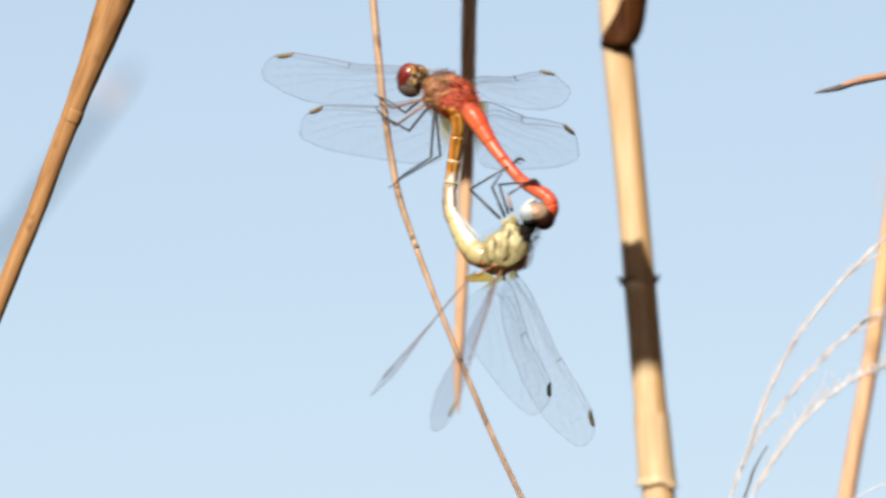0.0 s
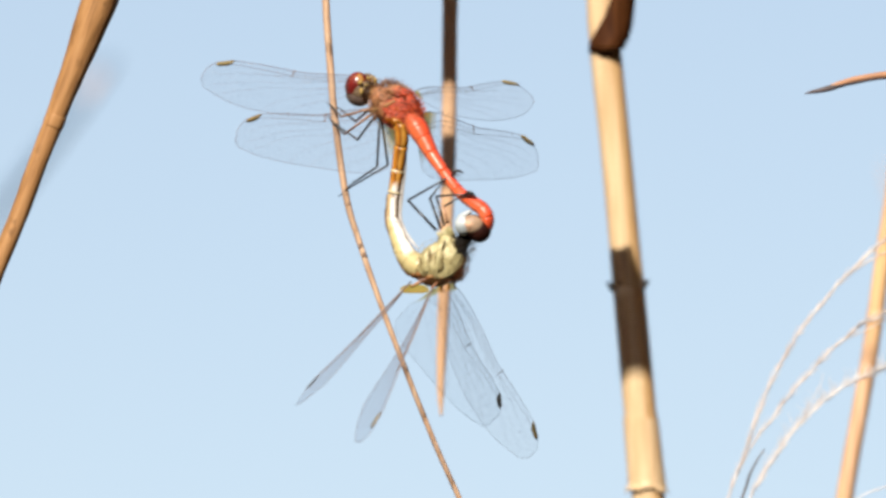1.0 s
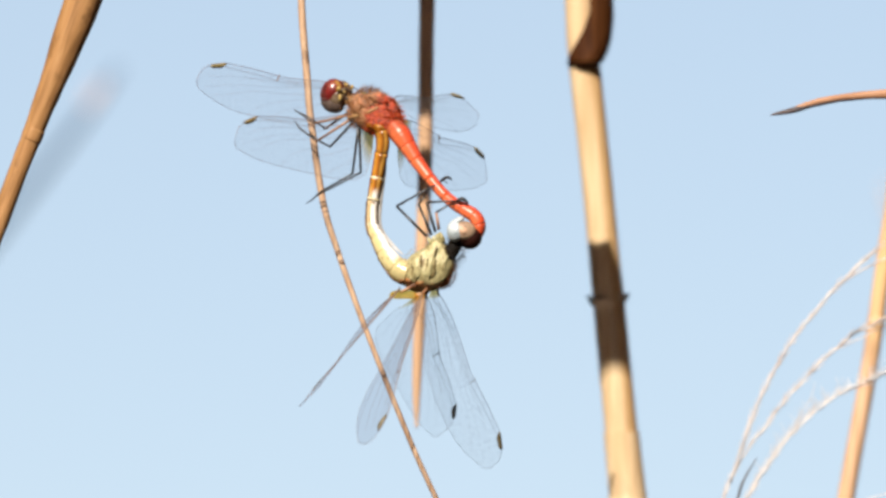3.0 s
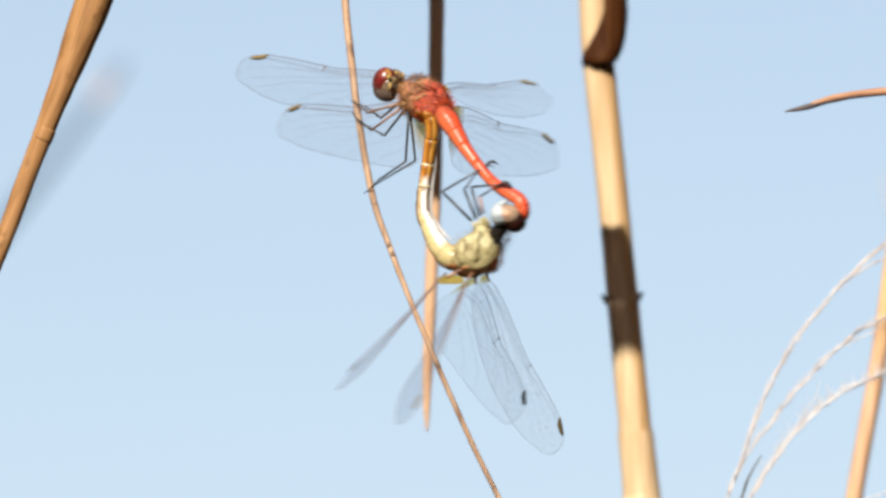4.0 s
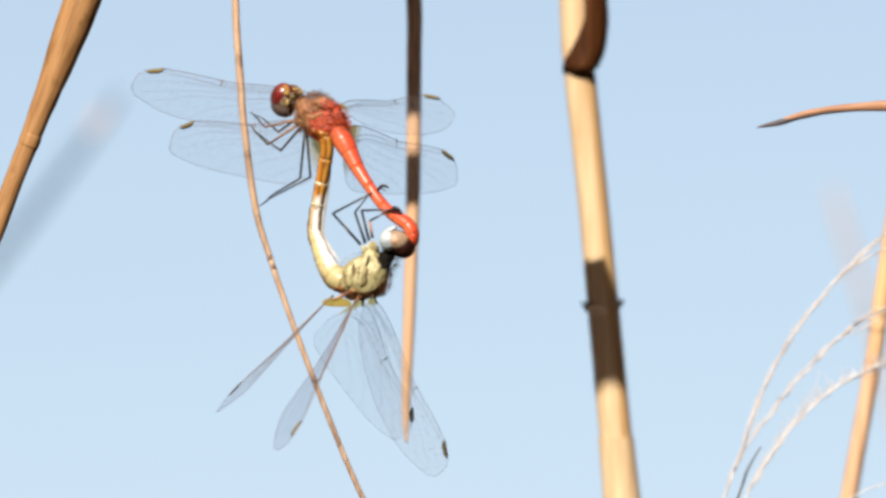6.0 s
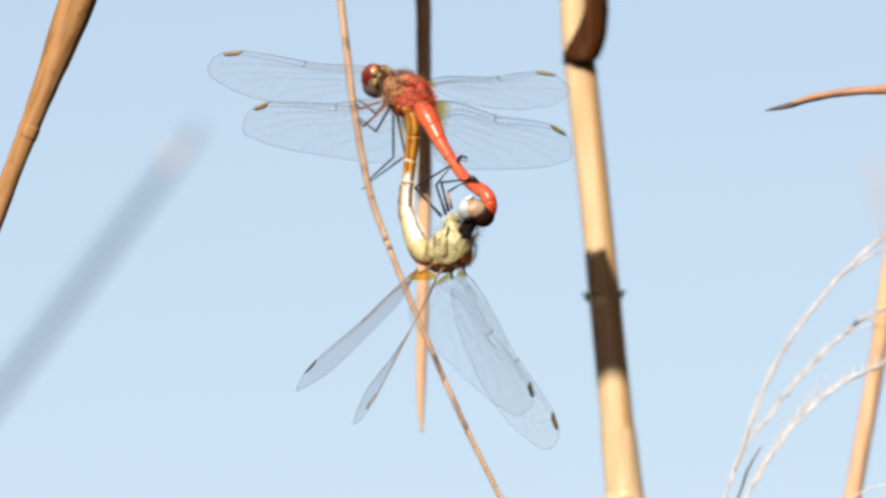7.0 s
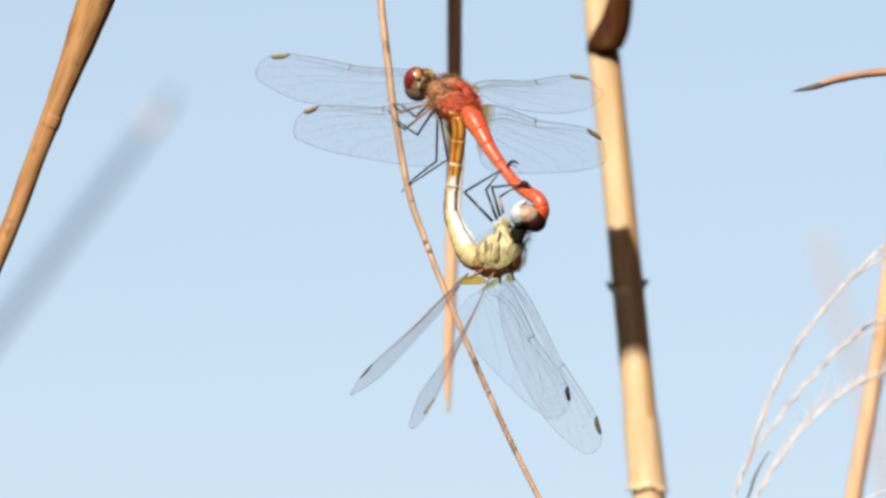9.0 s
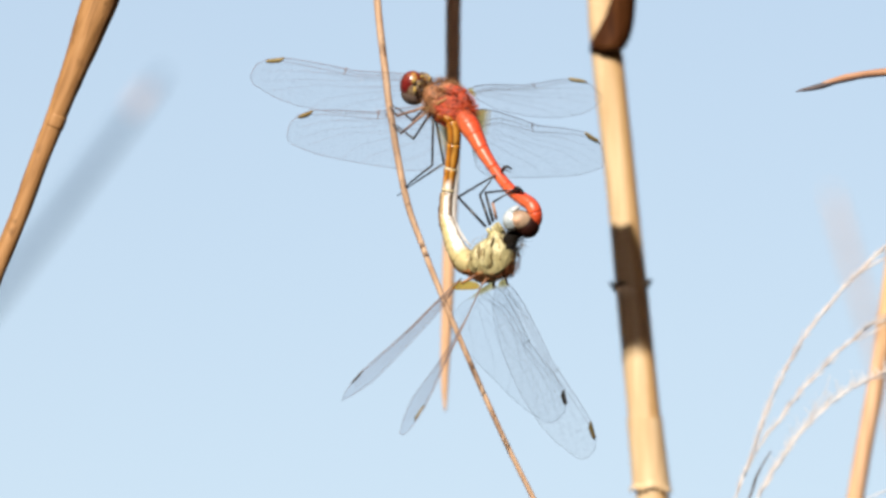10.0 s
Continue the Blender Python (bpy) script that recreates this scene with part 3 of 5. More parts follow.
def broken_reed():
    ob = root("broken_reed", "broken pale rosy reed with its top hanging down", "reed", "reeds")
    d = 80
    down = [q(784, 742, d, 2), q(783, 700, d, 6), q(784, 640, d, 8.5), q(787, 560, d, 10), q(791, 430, d, 11.4), q(795, 290, d, 12.5), q(796, 140, d, 13), q(797, 0, d, 13.5), q(800, -200, d, 14)]
    over = [(8, 110, -86, 1.3), (30, 190, -90, 1.4), (62, 205, -85, 1.5), (92, 150, -95, 1.6), (104, 40, -100, 1.7), (112, -120, -105, 1.8)]
    base = foot(112, -120, -105, side=20)
    part("culm", tube(lower(down + over, base, 2.2), 14, 7, wobble=0.05), rose_culm, ob)
    return settle(ob, base)


def side_reed():
    ob = root("reed", "orange-brown leaning reed stalk behind the dry grass", "reed", "reeds")
    d = 105
    rows = [q(1655.5, -300, d, 13), q(1623.5, 0, d, 14.5), q(1594.5, 250, d, 15.5), q(1561.5, 470, d, 14.5), q(1537.5, 640, d, 14.8), q(1501.5, 840, d, 15.2), q(1487.5, 930, d, 15.5), q(1460.5, 1080, d, 16)]
    base = foot(*rows[-1][:3], side=-60)
    part("culm", tube(lower(rows, base, 2.4), 14, 7, wobble=0.03), far_culm, ob)
    part("node", tube([q(1551, 550, d, 14.6), q(1549, 561, d, 15.6), q(1547, 573, d, 14.8)], 14, 3), far_culm, ob)
    return settle(ob, base)


def leaf_reed():
    ob = root("reed", "dry reed whose curled pointed leaf reaches out sideways", "reed", "reeds")
    d = 20
    rows = [(118, 240, -10, 1.6), (116, 100, -14, 2.0), (114, 0, -18, 2.2), (114, -150, -22, 2.4)]
    base = foot(114, -150, -22)
    part("culm", tube(lower(rows, base, 2.8), 12, 6, wobble=0.03), pale_culm, ob)
    pts = [q(1470, 153, d, 3.2), q(1488, 147.5, d, 4.6), q(1504, 143.2, d, 5.0), q(1520, 139.5, d, 5.3), q(1568, 132.5, d, 6), q(1680, 128, d, 11), q(1850, 140, d, 16), q(2040, 190, 18, 14)]
    leaf = part("leaf", tube(pts, 12, 6, flat=0.8, wobble=0.1), leaf_orange, ob, "narrow rolled dry leaf, orange-brown")
    # dark tip, drawn on below as a dark strip for the shaded underside
    part("tip", tube([q(1423, 166.5, d, 0.6), q(1436, 163.5, d, 2.8), q(1452, 160.5, d, 4.4), q(1470, 156, d, 5.2), q(1488, 151, d, 4.4), q(1510, 146, d, 3.8), q(1560, 137.5, d, 3.6), q(1640, 133, d, 2)], 12, 6, flat=0.8, wobble=0.2), leaf_shade, leaf, "blackish leaf tip, with shade painted along the underside")
    return settle(ob, base)


def dry_grass():
    ob = root("dry_grass", "pale arching dry grass flower stems with thin awns", "grass")
    d = 58
    stems = [
        [q(1568, 425, d, 3.0), q(1545, 443, d, 4.2), q(1510, 475, d, 4.6), q(1465, 525, d, 4.8), q(1410, 595, d, 5), q(1370, 665, d, 5), q(1340, 735, d, 5), q(1318, 800, d, 5.5), q(1300, 850, d, 6), q(1284, 895, d, 6)],
        [q(1600, 540, d + 6, 2.6), q(1550, 562, d + 4, 4.0), q(1515, 582, d, 4.4), q(1470, 622, d, 4.4), q(1425, 668, d, 4.4), q(1385, 715, d, 4.2), q(1350, 762, d, 4), q(1322, 802, d, 4)],
        [q(1600, 640, d - 4, 2.4), q(1568, 648, d, 3.6), q(1530, 668, d, 3.8), q(1480, 692, d, 3.8), q(1440, 725, d, 3.8), q(1405, 764, d, 5.2), q(1370, 810, d, 5.6), q(1340, 858, d, 5.6), q(1318, 900, d, 5)],
        [q(1600, 555, d + 6, 2.0), q(1568, 566, d + 6, 3), q(1545, 578, d + 6, 3), q(1500, 600, d + 5, 2.4)],
        [q(1457, 660, d, 1.2), q(1448, 690, d, 2.2), q(1425, 725, d, 2.4), q(1402, 765, d, 3.2)],
        [q(1610, 428, d + 4, 2.4), q(1568, 447, d + 3, 3.8), q(1530, 467, d + 2, 4.2), q(1492, 494, d, 3.6)],
        [q(1620, 846, d, 2.4), q(1568, 862, d, 3.2), q(1538, 872, d, 3.4), q(1500, 892, d, 3.0)]]
    base = foot(*q(1255, 700, d), side=-10)
    names = ["stem", "branch", "branch", "branch", "branch", "branch", "branch"]
    ends = [lower(stems[0], base, 0.9), stems[1], lower(stems[2], (base[0] + 6, base[1], base[2]), 0.8), stems[3], stems[4], stems[5], lower(stems[6], (base[0] + 30, base[1], base[2]), 0.8)]
    for name, rows, mat in zip(names, ends, (awn_tan, awn_tan, awn_pale, awn_tan, awn_pale, awn_tan, awn_pale)):
        part(name, tube([(x, y, z, r * 0.38) for x, y, z, r in rows], 8, 7, wobble=0.3), mat, ob)
    # spikelets pressed to the branches
    rnd = random.Random(4)
    for rows, mat in zip(stems[:3], (awn_tan, awn_tan, awn_pale)):
        c = spline(rows, 9)
        bm = bmesh.new()
        for i in range(4, len(c) - 4, 1):
            x, y, z, r = c[i]
            dx, dy = c[i + 3][0] - x, c[i + 3][1] - y
            k = 1.0 / max(1e-6, math.hypot(dx, dy))
            s = rnd.choice((-1, 1)) * rnd.uniform(0.1, 0.45)
            ln = rnd.uniform(1.4, 4.2)
            tube([(x, y, z, 0.07), (x - dx * k * ln * 0.5 - dy * k * s, y - dy * k * ln * 0.5 + dx * k * s, z + rnd.uniform(-0.3, 0.3), rnd.uniform(0.05, 0.12)),
                  (x - dx * k * ln - dy * k * s * 1.5, y - dy * k * ln + dx * k * s * 1.5, z, 0.02)], 5, 2, bm)
        part("spikelet", bm, mat, ob)
    # loose silky hairs along the lowest branch
    bm = bmesh.new()
    for x, y, z, r in spline(stems[2], 7)[6:-8]:
        for _ in range(2):
            ang, ln = rnd.uniform(0.9, 2.6), rnd.uniform(1.0, 3.2)
            tube([(x, y, z, 0.06), (x + math.cos(ang) * ln * 0.5, y + math.sin(ang) * ln * 0.5, z, 0.045), (x + math.cos(ang) * ln + 0.4, y + math.sin(ang) * ln * 0.9, z, 0.02)], 4, 2, bm)
    tagged(part("silk", bm, awn_pale, ob), kind="stuff")
    part("awn", tube([q(1353, 795, d - 5, 1.0), q(1340, 815, d - 5, 1.6), q(1326, 842, d - 5, 2.2), q(1320, 862, d - 5, 1.9), q(1308, 900, d - 5, 1.8), q(1296, 960, d, 2)], 8, 5, wobble=0.4), awn_dark, ob, "dark shrivelled awn")
    return settle(ob, base)


def far_stem(tip, rows, base_side, label, low, high, end=()):
    ob = root("far_stem", label, "reed", "reeds")
    base = foot(*rows[-1][:3], side=base_side)
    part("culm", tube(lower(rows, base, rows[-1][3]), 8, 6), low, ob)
    part("tip", tube(tip, 8, 6), high, ob, "pinkish straw tip painted as sunlit")
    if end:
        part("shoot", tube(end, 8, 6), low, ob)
    return settle(ob, base)


def shading_reed(x, z, leaves, label):
    """A reed outside the view, on the sun's side, with leaves that cast shade."""
    ob = root("reed", label, "reed", "reeds")
    base = foot(x, -100, z)
    part("culm", tube(lower([(x + 4, 320, z, 1.2), (x + 2, 180, z, 2.0), (x, 60, z, 2.3), (x, -100, z, 2.5)], base, 3.0), 12, 5), pale_culm, ob)
    for pts, face in leaves:
        part("leaf", blade(pts, face=face, fold=0.02, steps=4), leaf_straw, ob, "broad dry leaf")
    return settle(ob, base)


leaning = leaning_reed()
tall = tall_reed()
broken = broken_reed()
side = side_reed()
leafy = leaf_reed()
grass = dry_grass()


def lit(px, py, back, far):
    """The place a way towards the sun from a spot."""
    return Vector(q(px, py, back)) + SUN_WAY * far


far_a = far_stem([q(180, 130, 750, 10.5), q(164, 151, 750, 12), q(148, 173, 750, 12.5)], [q(148, 173, 750, 12.5), q(90, 250, 750, 14), q(0, 370, 750, 15), q(-150, 570, 750, 15)], -900, "thin reed stem far behind, painted a shaded blue-grey, out of focus", far_shaded, far_lit_tip,
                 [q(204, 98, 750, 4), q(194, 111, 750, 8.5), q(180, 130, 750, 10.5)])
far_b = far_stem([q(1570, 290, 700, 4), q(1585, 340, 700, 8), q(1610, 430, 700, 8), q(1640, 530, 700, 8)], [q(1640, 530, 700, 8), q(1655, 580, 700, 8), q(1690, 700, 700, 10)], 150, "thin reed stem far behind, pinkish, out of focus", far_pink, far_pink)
shade_a = shading_reed(118, -28, [
    ([(118, 190, -28, 0.5), (70, 168, -28, 0.4), (30, 136, -28, 0.4), (14, 105, -28, 0.4), (10.2, 75, -28, 0.4), (10.15, 57, -28, 0.4), (9.55, 54.6, -29, 0.5), (8.95, 54, -29, 0.5), (8.35, 52.7, -29, 6.4),
      (6.15, 52.5, -29, 6.5), (5.15, 52.5, -28.8, 6.2), (3.95, 52.7, -28.4, 5.7), (2.95, 53.05, -28.3, 5.5), (1.95, 53.7, -28.4, 5.7), (0.55, 54.8, -28.8, 6.2), (-1.05, 55.1, -29, 6.5), (-2.05, 55.1, -29, 6.1)], SUN_WAY)], "pale reed with one broad dry leaf shading its neighbour")
FAN = lit(1112, 596, 100, 250)
shade_c = shading_reed(FAN.x + 140, FAN.z, [
    ([(FAN.x + 140, FAN.y, FAN.z, 0.3), (FAN.x + 70, FAN.y + 1, FAN.z, 0.15), (FAN.x + 12, FAN.y, FAN.z, 0.15), (FAN.x + 8, FAN.y, FAN.z, 5.4), (FAN.x, FAN.y, FAN.z, 6), (FAN.x - 7, FAN.y, FAN.z, 6), (FAN.x - 9, FAN.y, FAN.z, 0.6)], SUN_WAY)],
    "pale reed with a short dry leaf on a thin stalk")
shade_b = shading_reed(-142, 21, [([(-142, 134, 21, 4), (-110, 133, 21, 11), (-70, 132, 21, 13), (-35, 132, 21, 13), (-25, 132, 21, 12.5), (-21, 132, 21, 9)], SUN_WAY)], "pale reed with a broad dry leaf shading its neighbour")
shade_d = shading_reed(-150, 21, [([(-150, 99, 21, 1.5), (-110, 101, 21, 3), (-70, 102.5, 21, 3.2), (-35, 103, 21, 3.1), (-23, 103, 21, 2.9), (-17, 103, 21, 0.5)], SUN_WAY)], "pale reed with a narrow dry leaf shading its neighbour")


def unseen_reed_bed():
    """Dense unseen bed added round the eye, behind and beside it, to block skylight."""
    rnd = random.Random(11)
    beam = sun_way.to_2d().normalized()
    vs, fs = [], []
    for i in range(9000):
        a = rnd.uniform(-152, 152)
        r = rnd.uniform(2.6, 6.5) if abs(a) < 100 else rnd.uniform(3.2, 6.5)
        x, y = r * math.sin(radians(a)), -r * math.cos(radians(a)) + 0.6
        h = rnd.uniform(2.3, 3.3) * (0.8 + 0.2 * (r - 2.6) / 3.9)
        # kept low towards the sun, raised elsewhere to shut out more sky
        ahead = beam.x * x + beam.y * (y - 1.93)
        aside = abs(beam.y * x - beam.x * (y - 1.93))
        h = min(h, 1.6 + 0.55 * ahead) if aside < 0.85 and ahead > 0 else h * 2.1
        if abs(x) < 0.9 and y > 0:
            continue
        dx, dy = rnd.uniform(-0.25, 0.25), rnd.uniform(-0.25, 0.25)
        w = rnd.uniform(0.004, 0.007)
        n = len(vs)
        for z, k in ((0, 0), (h, 1)):
            for c in range(3):
                ang = 2.094 * c
                vs.append((x + dx * k + w * math.cos(ang), y + dy * k + w * math.sin(ang), z))
        fs += [(n, n + 1, n + 4, n + 3), (n + 1, n + 2, n + 5, n + 4), (n + 2, n, n + 3, n + 5)]
        for _ in range(4):
            z = rnd.uniform(0.3, 0.95) * h
            k = z / h
            ang, ln, hw = rnd.uniform(0, 6.28), rnd.uniform(0.25, 0.5), rnd.uniform(0.010, 0.018)
            ca, sa = math.cos(ang), math.sin(ang)
            n = len(vs)
            bx, by = x + dx * k, y + dy * k
            vs += [(bx, by, z), (bx + ca * ln * 0.5 - sa * hw, by + sa * ln * 0.5 + ca * hw, z + ln * 0.4), (bx + ca * ln, by + sa * ln, z + ln * 0.1), (bx + ca * ln * 0.5 + sa * hw, by + sa * ln * 0.5 - ca * hw, z + ln * 0.38)]
            fs.append((n, n + 1, n + 2, n + 3))
    me = bpy.data.meshes.new("unseen_reed_bed")
    me.from_pydata(vs, [], fs)
    me.materials.append(bed_straw)
    return tagged(new("unseen_reed_bed", me), "dense dry reed bed added unseen round the eye to dim skylight", "reeds", kind="stuff")


unseen_reed_bed()


# ---- the pair of dragonflies and their perch ----
G = MM / FINE
REST = (-7.30, 7.91)


def p(a, b, c=0.0, r=None):
    v = (a - 700, 350 - b, c)
    return v if r is None else (*v, r)


def perch():
    ob = root("grass_stem", "thin bowed dry grass stem, pinkish tan with dark flecks", "grass", at=STAND @ pose(REST[0] * MM, REST[1] * MM, 0))
    rows = [p(560, -1500, -260, 2), p(568, -900, -240, 3.5), p(571, -400, -215, 5.6), p(572, -120, -190, 6.2), p(575, 0, -172, 6.6), p(579, 60, -163, 6.6), p(584, 120, -155, 6.6), p(591, 200, -145, 6.4), p(612, 345, -126, 6),
            p(637, 430, -115, 5.4), p(668, 520, -105, 5.1), p(698, 600, -98, 4.9), p(737, 700, -92, 4.8), p(778, 800, -88, 4.8), p(815, 882, -86, 4.8), p(860, 990, -84, 5), p(1000, 1400, -80, 7)]
    base = Vector(foot(REST[0], 0, 0)) - Vector((REST[0], REST[1], 0))
    bx, by, bz = base * FINE
    rows += [(330, -3500, bz * 0.2, 10), (250, -9000, bz * 0.5, 14), (bx + 60, -15000, bz * 0.8, 15), (bx, by, bz, 16)]
    part("stalk", tube(rows, 12, 8, wobble=0.07, scale=G), pink_straw, ob)
    for a, b, c in ((638, 436, -114), (645, 452, -112), (719, 652, -95), (616, 362, -124)):
        bm = blob(p(a + 0.5, b, c + 4.6), (4.2, -1.2, 0), (1.2, 5, 0), (0, 0, 1.6), seg=10, rough=0.3, scale=G)
        part("fleck", bm, leaf_straw, ob, "dark fleck")
    return ob


LEAD = ([0, .08, .17, .3, .48, .7, .85, .93, .97, .99, 1.0], [0, -.07, -.09, -.06, .01, -.05, -.06, .03, .15, .27, .42])
TRAIL = {"forewing": ([0, .04, .1, .2, .35, .55, .75, .85, .92, .97, .99, 1.0], [.12, .34, .54, .71, .87, .97, .93, .83, .71, .60, .52, .42]),
         "hindwing": ([0, .03, .08, .15, .3, .5, .7, .82, .9, .96, .99, 1.0], [.15, .7, 1.05, 1.15, 1.12, 1.0, .87, .77, .67, .57, .50, .42])}


WINGS = []


def wing(kind, hinge, spot, chord, owner, skin, veins, stain, label="", edge_on=False, tip_chord=None, spot_length=1.0, fine=1.0):
    """hinge: where it joins; spot: the dark spot near its tip; chord: the way to its rear edge, twisted to tip_chord outwards."""
    a, s = Vector(hinge), Vector(spot)
    e1 = (s - a).normalized()
    length = (s - a).length / 0.885
    e2 = Vector(chord)
    e2 = (e2 - e1 * e2.dot(e1)).normalized()
    e3 = e1.cross(e2)
    e4 = Vector(tip_chord or chord)
    e4 = (e4 - e1 * e4.dot(e1)).normalized()
    wide = 82.0 if kind == "forewing" else 94.0

    def at(f, g, off=0.0):
        """f along, g from the front edge to the rear edge."""
        c0, c1 = np.interp(f, *LEAD), np.interp(f, *TRAIL[kind])
        c = c0 + (c1 - c0) * g
        lift = 2.5 * math.sin(f * 2.6) * (1 - g) - 2.0 * g * f + 0.5 * noise.noise(Vector((f * 5, g * 3, 1)))
        turn = min(1.0, f / 0.7) ** 1.4
        across = (e2 * (1 - turn) + e4 * turn).normalized()
        return (a + e1 * (length * f) + across * (wide * c) + e1.cross(across) * (lift + off)) * G

    bm = bmesh.new()
    uv = bm.loops.layers.uv.new("UVMap")
    fs = [0.5 - 0.5 * math.cos(math.pi * i / 40) for i in range(41)]
    gs = [i / 9 for i in range(10)]
    grid = [[bm.verts.new(at(f, g)) for g in gs] for f in fs]
    where = {}
    for f, row in zip(fs, grid):
        for g, v in zip(gs, row):
            where[v] = (f, g)
    for r0, r1 in zip(grid, grid[1:]):
        for k in range(9):
            fc = bm.faces.new((r0[k], r1[k], r1[k + 1], r0[k + 1]))
            for lp in fc.loops:
                lp[uv].uv = where[lp.vert]
    ob = part(kind, bm, skin, owner, label)

    bm = bmesh.new()

    def vein(pts, r0, r1):
        pts = spline(pts, 6)
        n = len(pts)
        tube([(*(at(f, g, 0.4) / G), fine * (r0 + (r1 - r0) * i / (n - 1))) for i, (f, g) in enumerate(pts)], 5, 1, bm, scale=G)

    nodus = 0.53 if kind == "forewing" else 0.45
    vein([(nodus, -0.03), (nodus + 0.004, 0.06), (nodus + 0.01, 0.14)], 1.1, 0.7)
    vein([(0.0, 0), (0.25, 0), (0.5, 0), (0.7, 0), (0.88, 0)], 1.5 if edge_on else 0.74, 0.46)
    vein([(0.0, 0.3), (0.2, 0.10), (0.4, 0.08), (nodus, 0.055), (nodus + 0.01, 0.0)], 0.52, 0.32)
    vein([(0.0, 0.5), (0.15, 0.20), (0.35, 0.15), (0.55, 0.115), (0.75, 0.10), (0.9, 0.09)], 0.60, 0.32)
    vein([(0.88, 0.0), (0.95, 0.0), (0.985, 0.0), (0.998, 0.4), (0.985, 1.0), (0.94, 1.0), (0.8, 1.0), (0.6, 1.0), (0.4, 1.0), (0.2, 1.0), (0.08, 1.0), (0.02, 1.0)], 0.42, 0.30)
    if edge_on:
        for g in (0.18, 0.36, 0.55, 0.78):
            vein([(0.02, 0.5), (0.12, g), (0.4, g * 1.05), (0.7, g * 1.1), (0.9, min(1.0, g * 1.25))], 0.55, 0.16)
    else:
        vein([(0.12, 0.24), (0.3, 0.32), (0.5, 0.38), (0.7, 0.5), (0.88, 0.85)], 0.24, 0.12)
        vein([(0.01, 0.4), (0.08, 0.26), (0.2, 0.21), (0.36, 0.2), (nodus + 0.02, 0.19), (0.74, 0.2)], 0.34, 0.13)
        vein([(0.01, 0.6), (0.09, 0.4), (0.2, 0.35), (0.34, 0.36), (0.46, 0.42)], 0.30, 0.12)
        vein([(nodus, 0.12), (0.66, 0.2), (0.8, 0.27), (0.93, 0.4)], 0.19, 0.12)
        vein([(nodus - 0.1, 0.2), (0.62, 0.33), (0.78, 0.45), (0.94, 0.72)], 0.19, 0.12)
        vein([(0.1, 0.45), (0.24, 0.55), (0.4, 0.68), (0.5, 0.82), (0.56, 1.0)], 0.24, 0.12)
        vein([(0.16, 0.42), (0.32, 0.45), (0.48, 0.55), (0.6, 0.72), (0.68, 1.0)], 0.21, 0.12)
        if kind == "hindwing":
            vein([(0.06, 0.4), (0.14, 0.62), (0.2, 0.75), (0.3, 0.84), (0.38, 1.0)], 0.21, 0.12)
            vein([(0.05, 0.5), (0.1, 0.72), (0.14, 0.86), (0.17, 1.0)], 0.19, 0.12)
        for i in range(9):                     # ladder of cross veins under the front edge
            f = 0.08 + i * 0.048
            vein([(f, 0), (f + 0.004, 0.07), (f + 0.006, 0.15)], 0.17, 0.13)
        for i in range(7):
            f = nodus + 0.04 + i * 0.045
            vein([(f, 0), (f + 0.004, 0.05), (f + 0.006, 0.1)], 0.15, 0.12)
    tagged(part("venation", bm, veins, ob), kind="stuff")

    side = 1.4 if e3.z >= 0 else -1.4
    for name, skin, grow, out in (("wing_spot", stain, 0.0, 1.0), ("spot_rim", rim_dark, 0.006, 0.7)):     # a long thick cell on the front edge, and its rim
        bm = bmesh.new()
        cells = []
        for i in range(9):
            f = 0.879 + (0.082 * spot_length + 0.6 * grow) * (i / 8 - 0.5)
            slim = min(1.0, 0.5 + 2.6 * min(i, 8 - i) / 8)
            cells.append([bm.verts.new(at(f + 0.012 * g, 0.005 - grow + (0.118 + 2 * grow) * g * slim, side * out)) for g in (0, 0.5, 1)])
        for r0, r1 in zip(cells, cells[1:]):
            for k in range(2):
                bm.faces.new((r0[k], r1[k], r1[k + 1], r0[k + 1]))
        bm.normal_update()
        bmesh.ops.solidify(bm, geom=bm.faces[:], thickness=2.0 * out * G)
        part(name, bm, skin, ob)
    WINGS.append((ob, a, s))
    return ob


def leg(rows, owner, mat_upper, mat_lower, split=1, thick=2.6):
    """rows: hip, knee, shin's end, toe; upper and lower piece, small spines on the shin."""
    n = len(rows)
    up = [(*r, thick * (1.0 if i == 0 else 0.8)) for i, r in enumerate(rows[:split + 1])]
    lo = [(*r, thick * (0.72 - 0.4 * i / max(1, n - split - 1))) for i, r in enumerate(rows[split:])]
    femur = part("thigh", tube(up, 7, 1, scale=G), mat_upper, owner)
    bm = tube(lo, 6, 1, scale=G)
    rnd = random.Random(len(rows))
    for r0, r1 in zip(lo, lo[1:]):
        a, b = Vector(r0[:3]), Vector(r1[:3])
        d = (b - a)
        k = int(d.length / 9)
        side_way = d.cross(Vector((0.2, 0.1, 1))).normalized()
        for i in range(1, k):
            c = a + d * (i / k)
            e = c + side_way * 5 * (1 if i % 2 else -1) + d.normalized() * 4
            tube([(*c, 0.5), (*e, 0.12)], 3, 1, bm, scale=G)
    part("shin", bm, mat_lower, owner)
    return femur


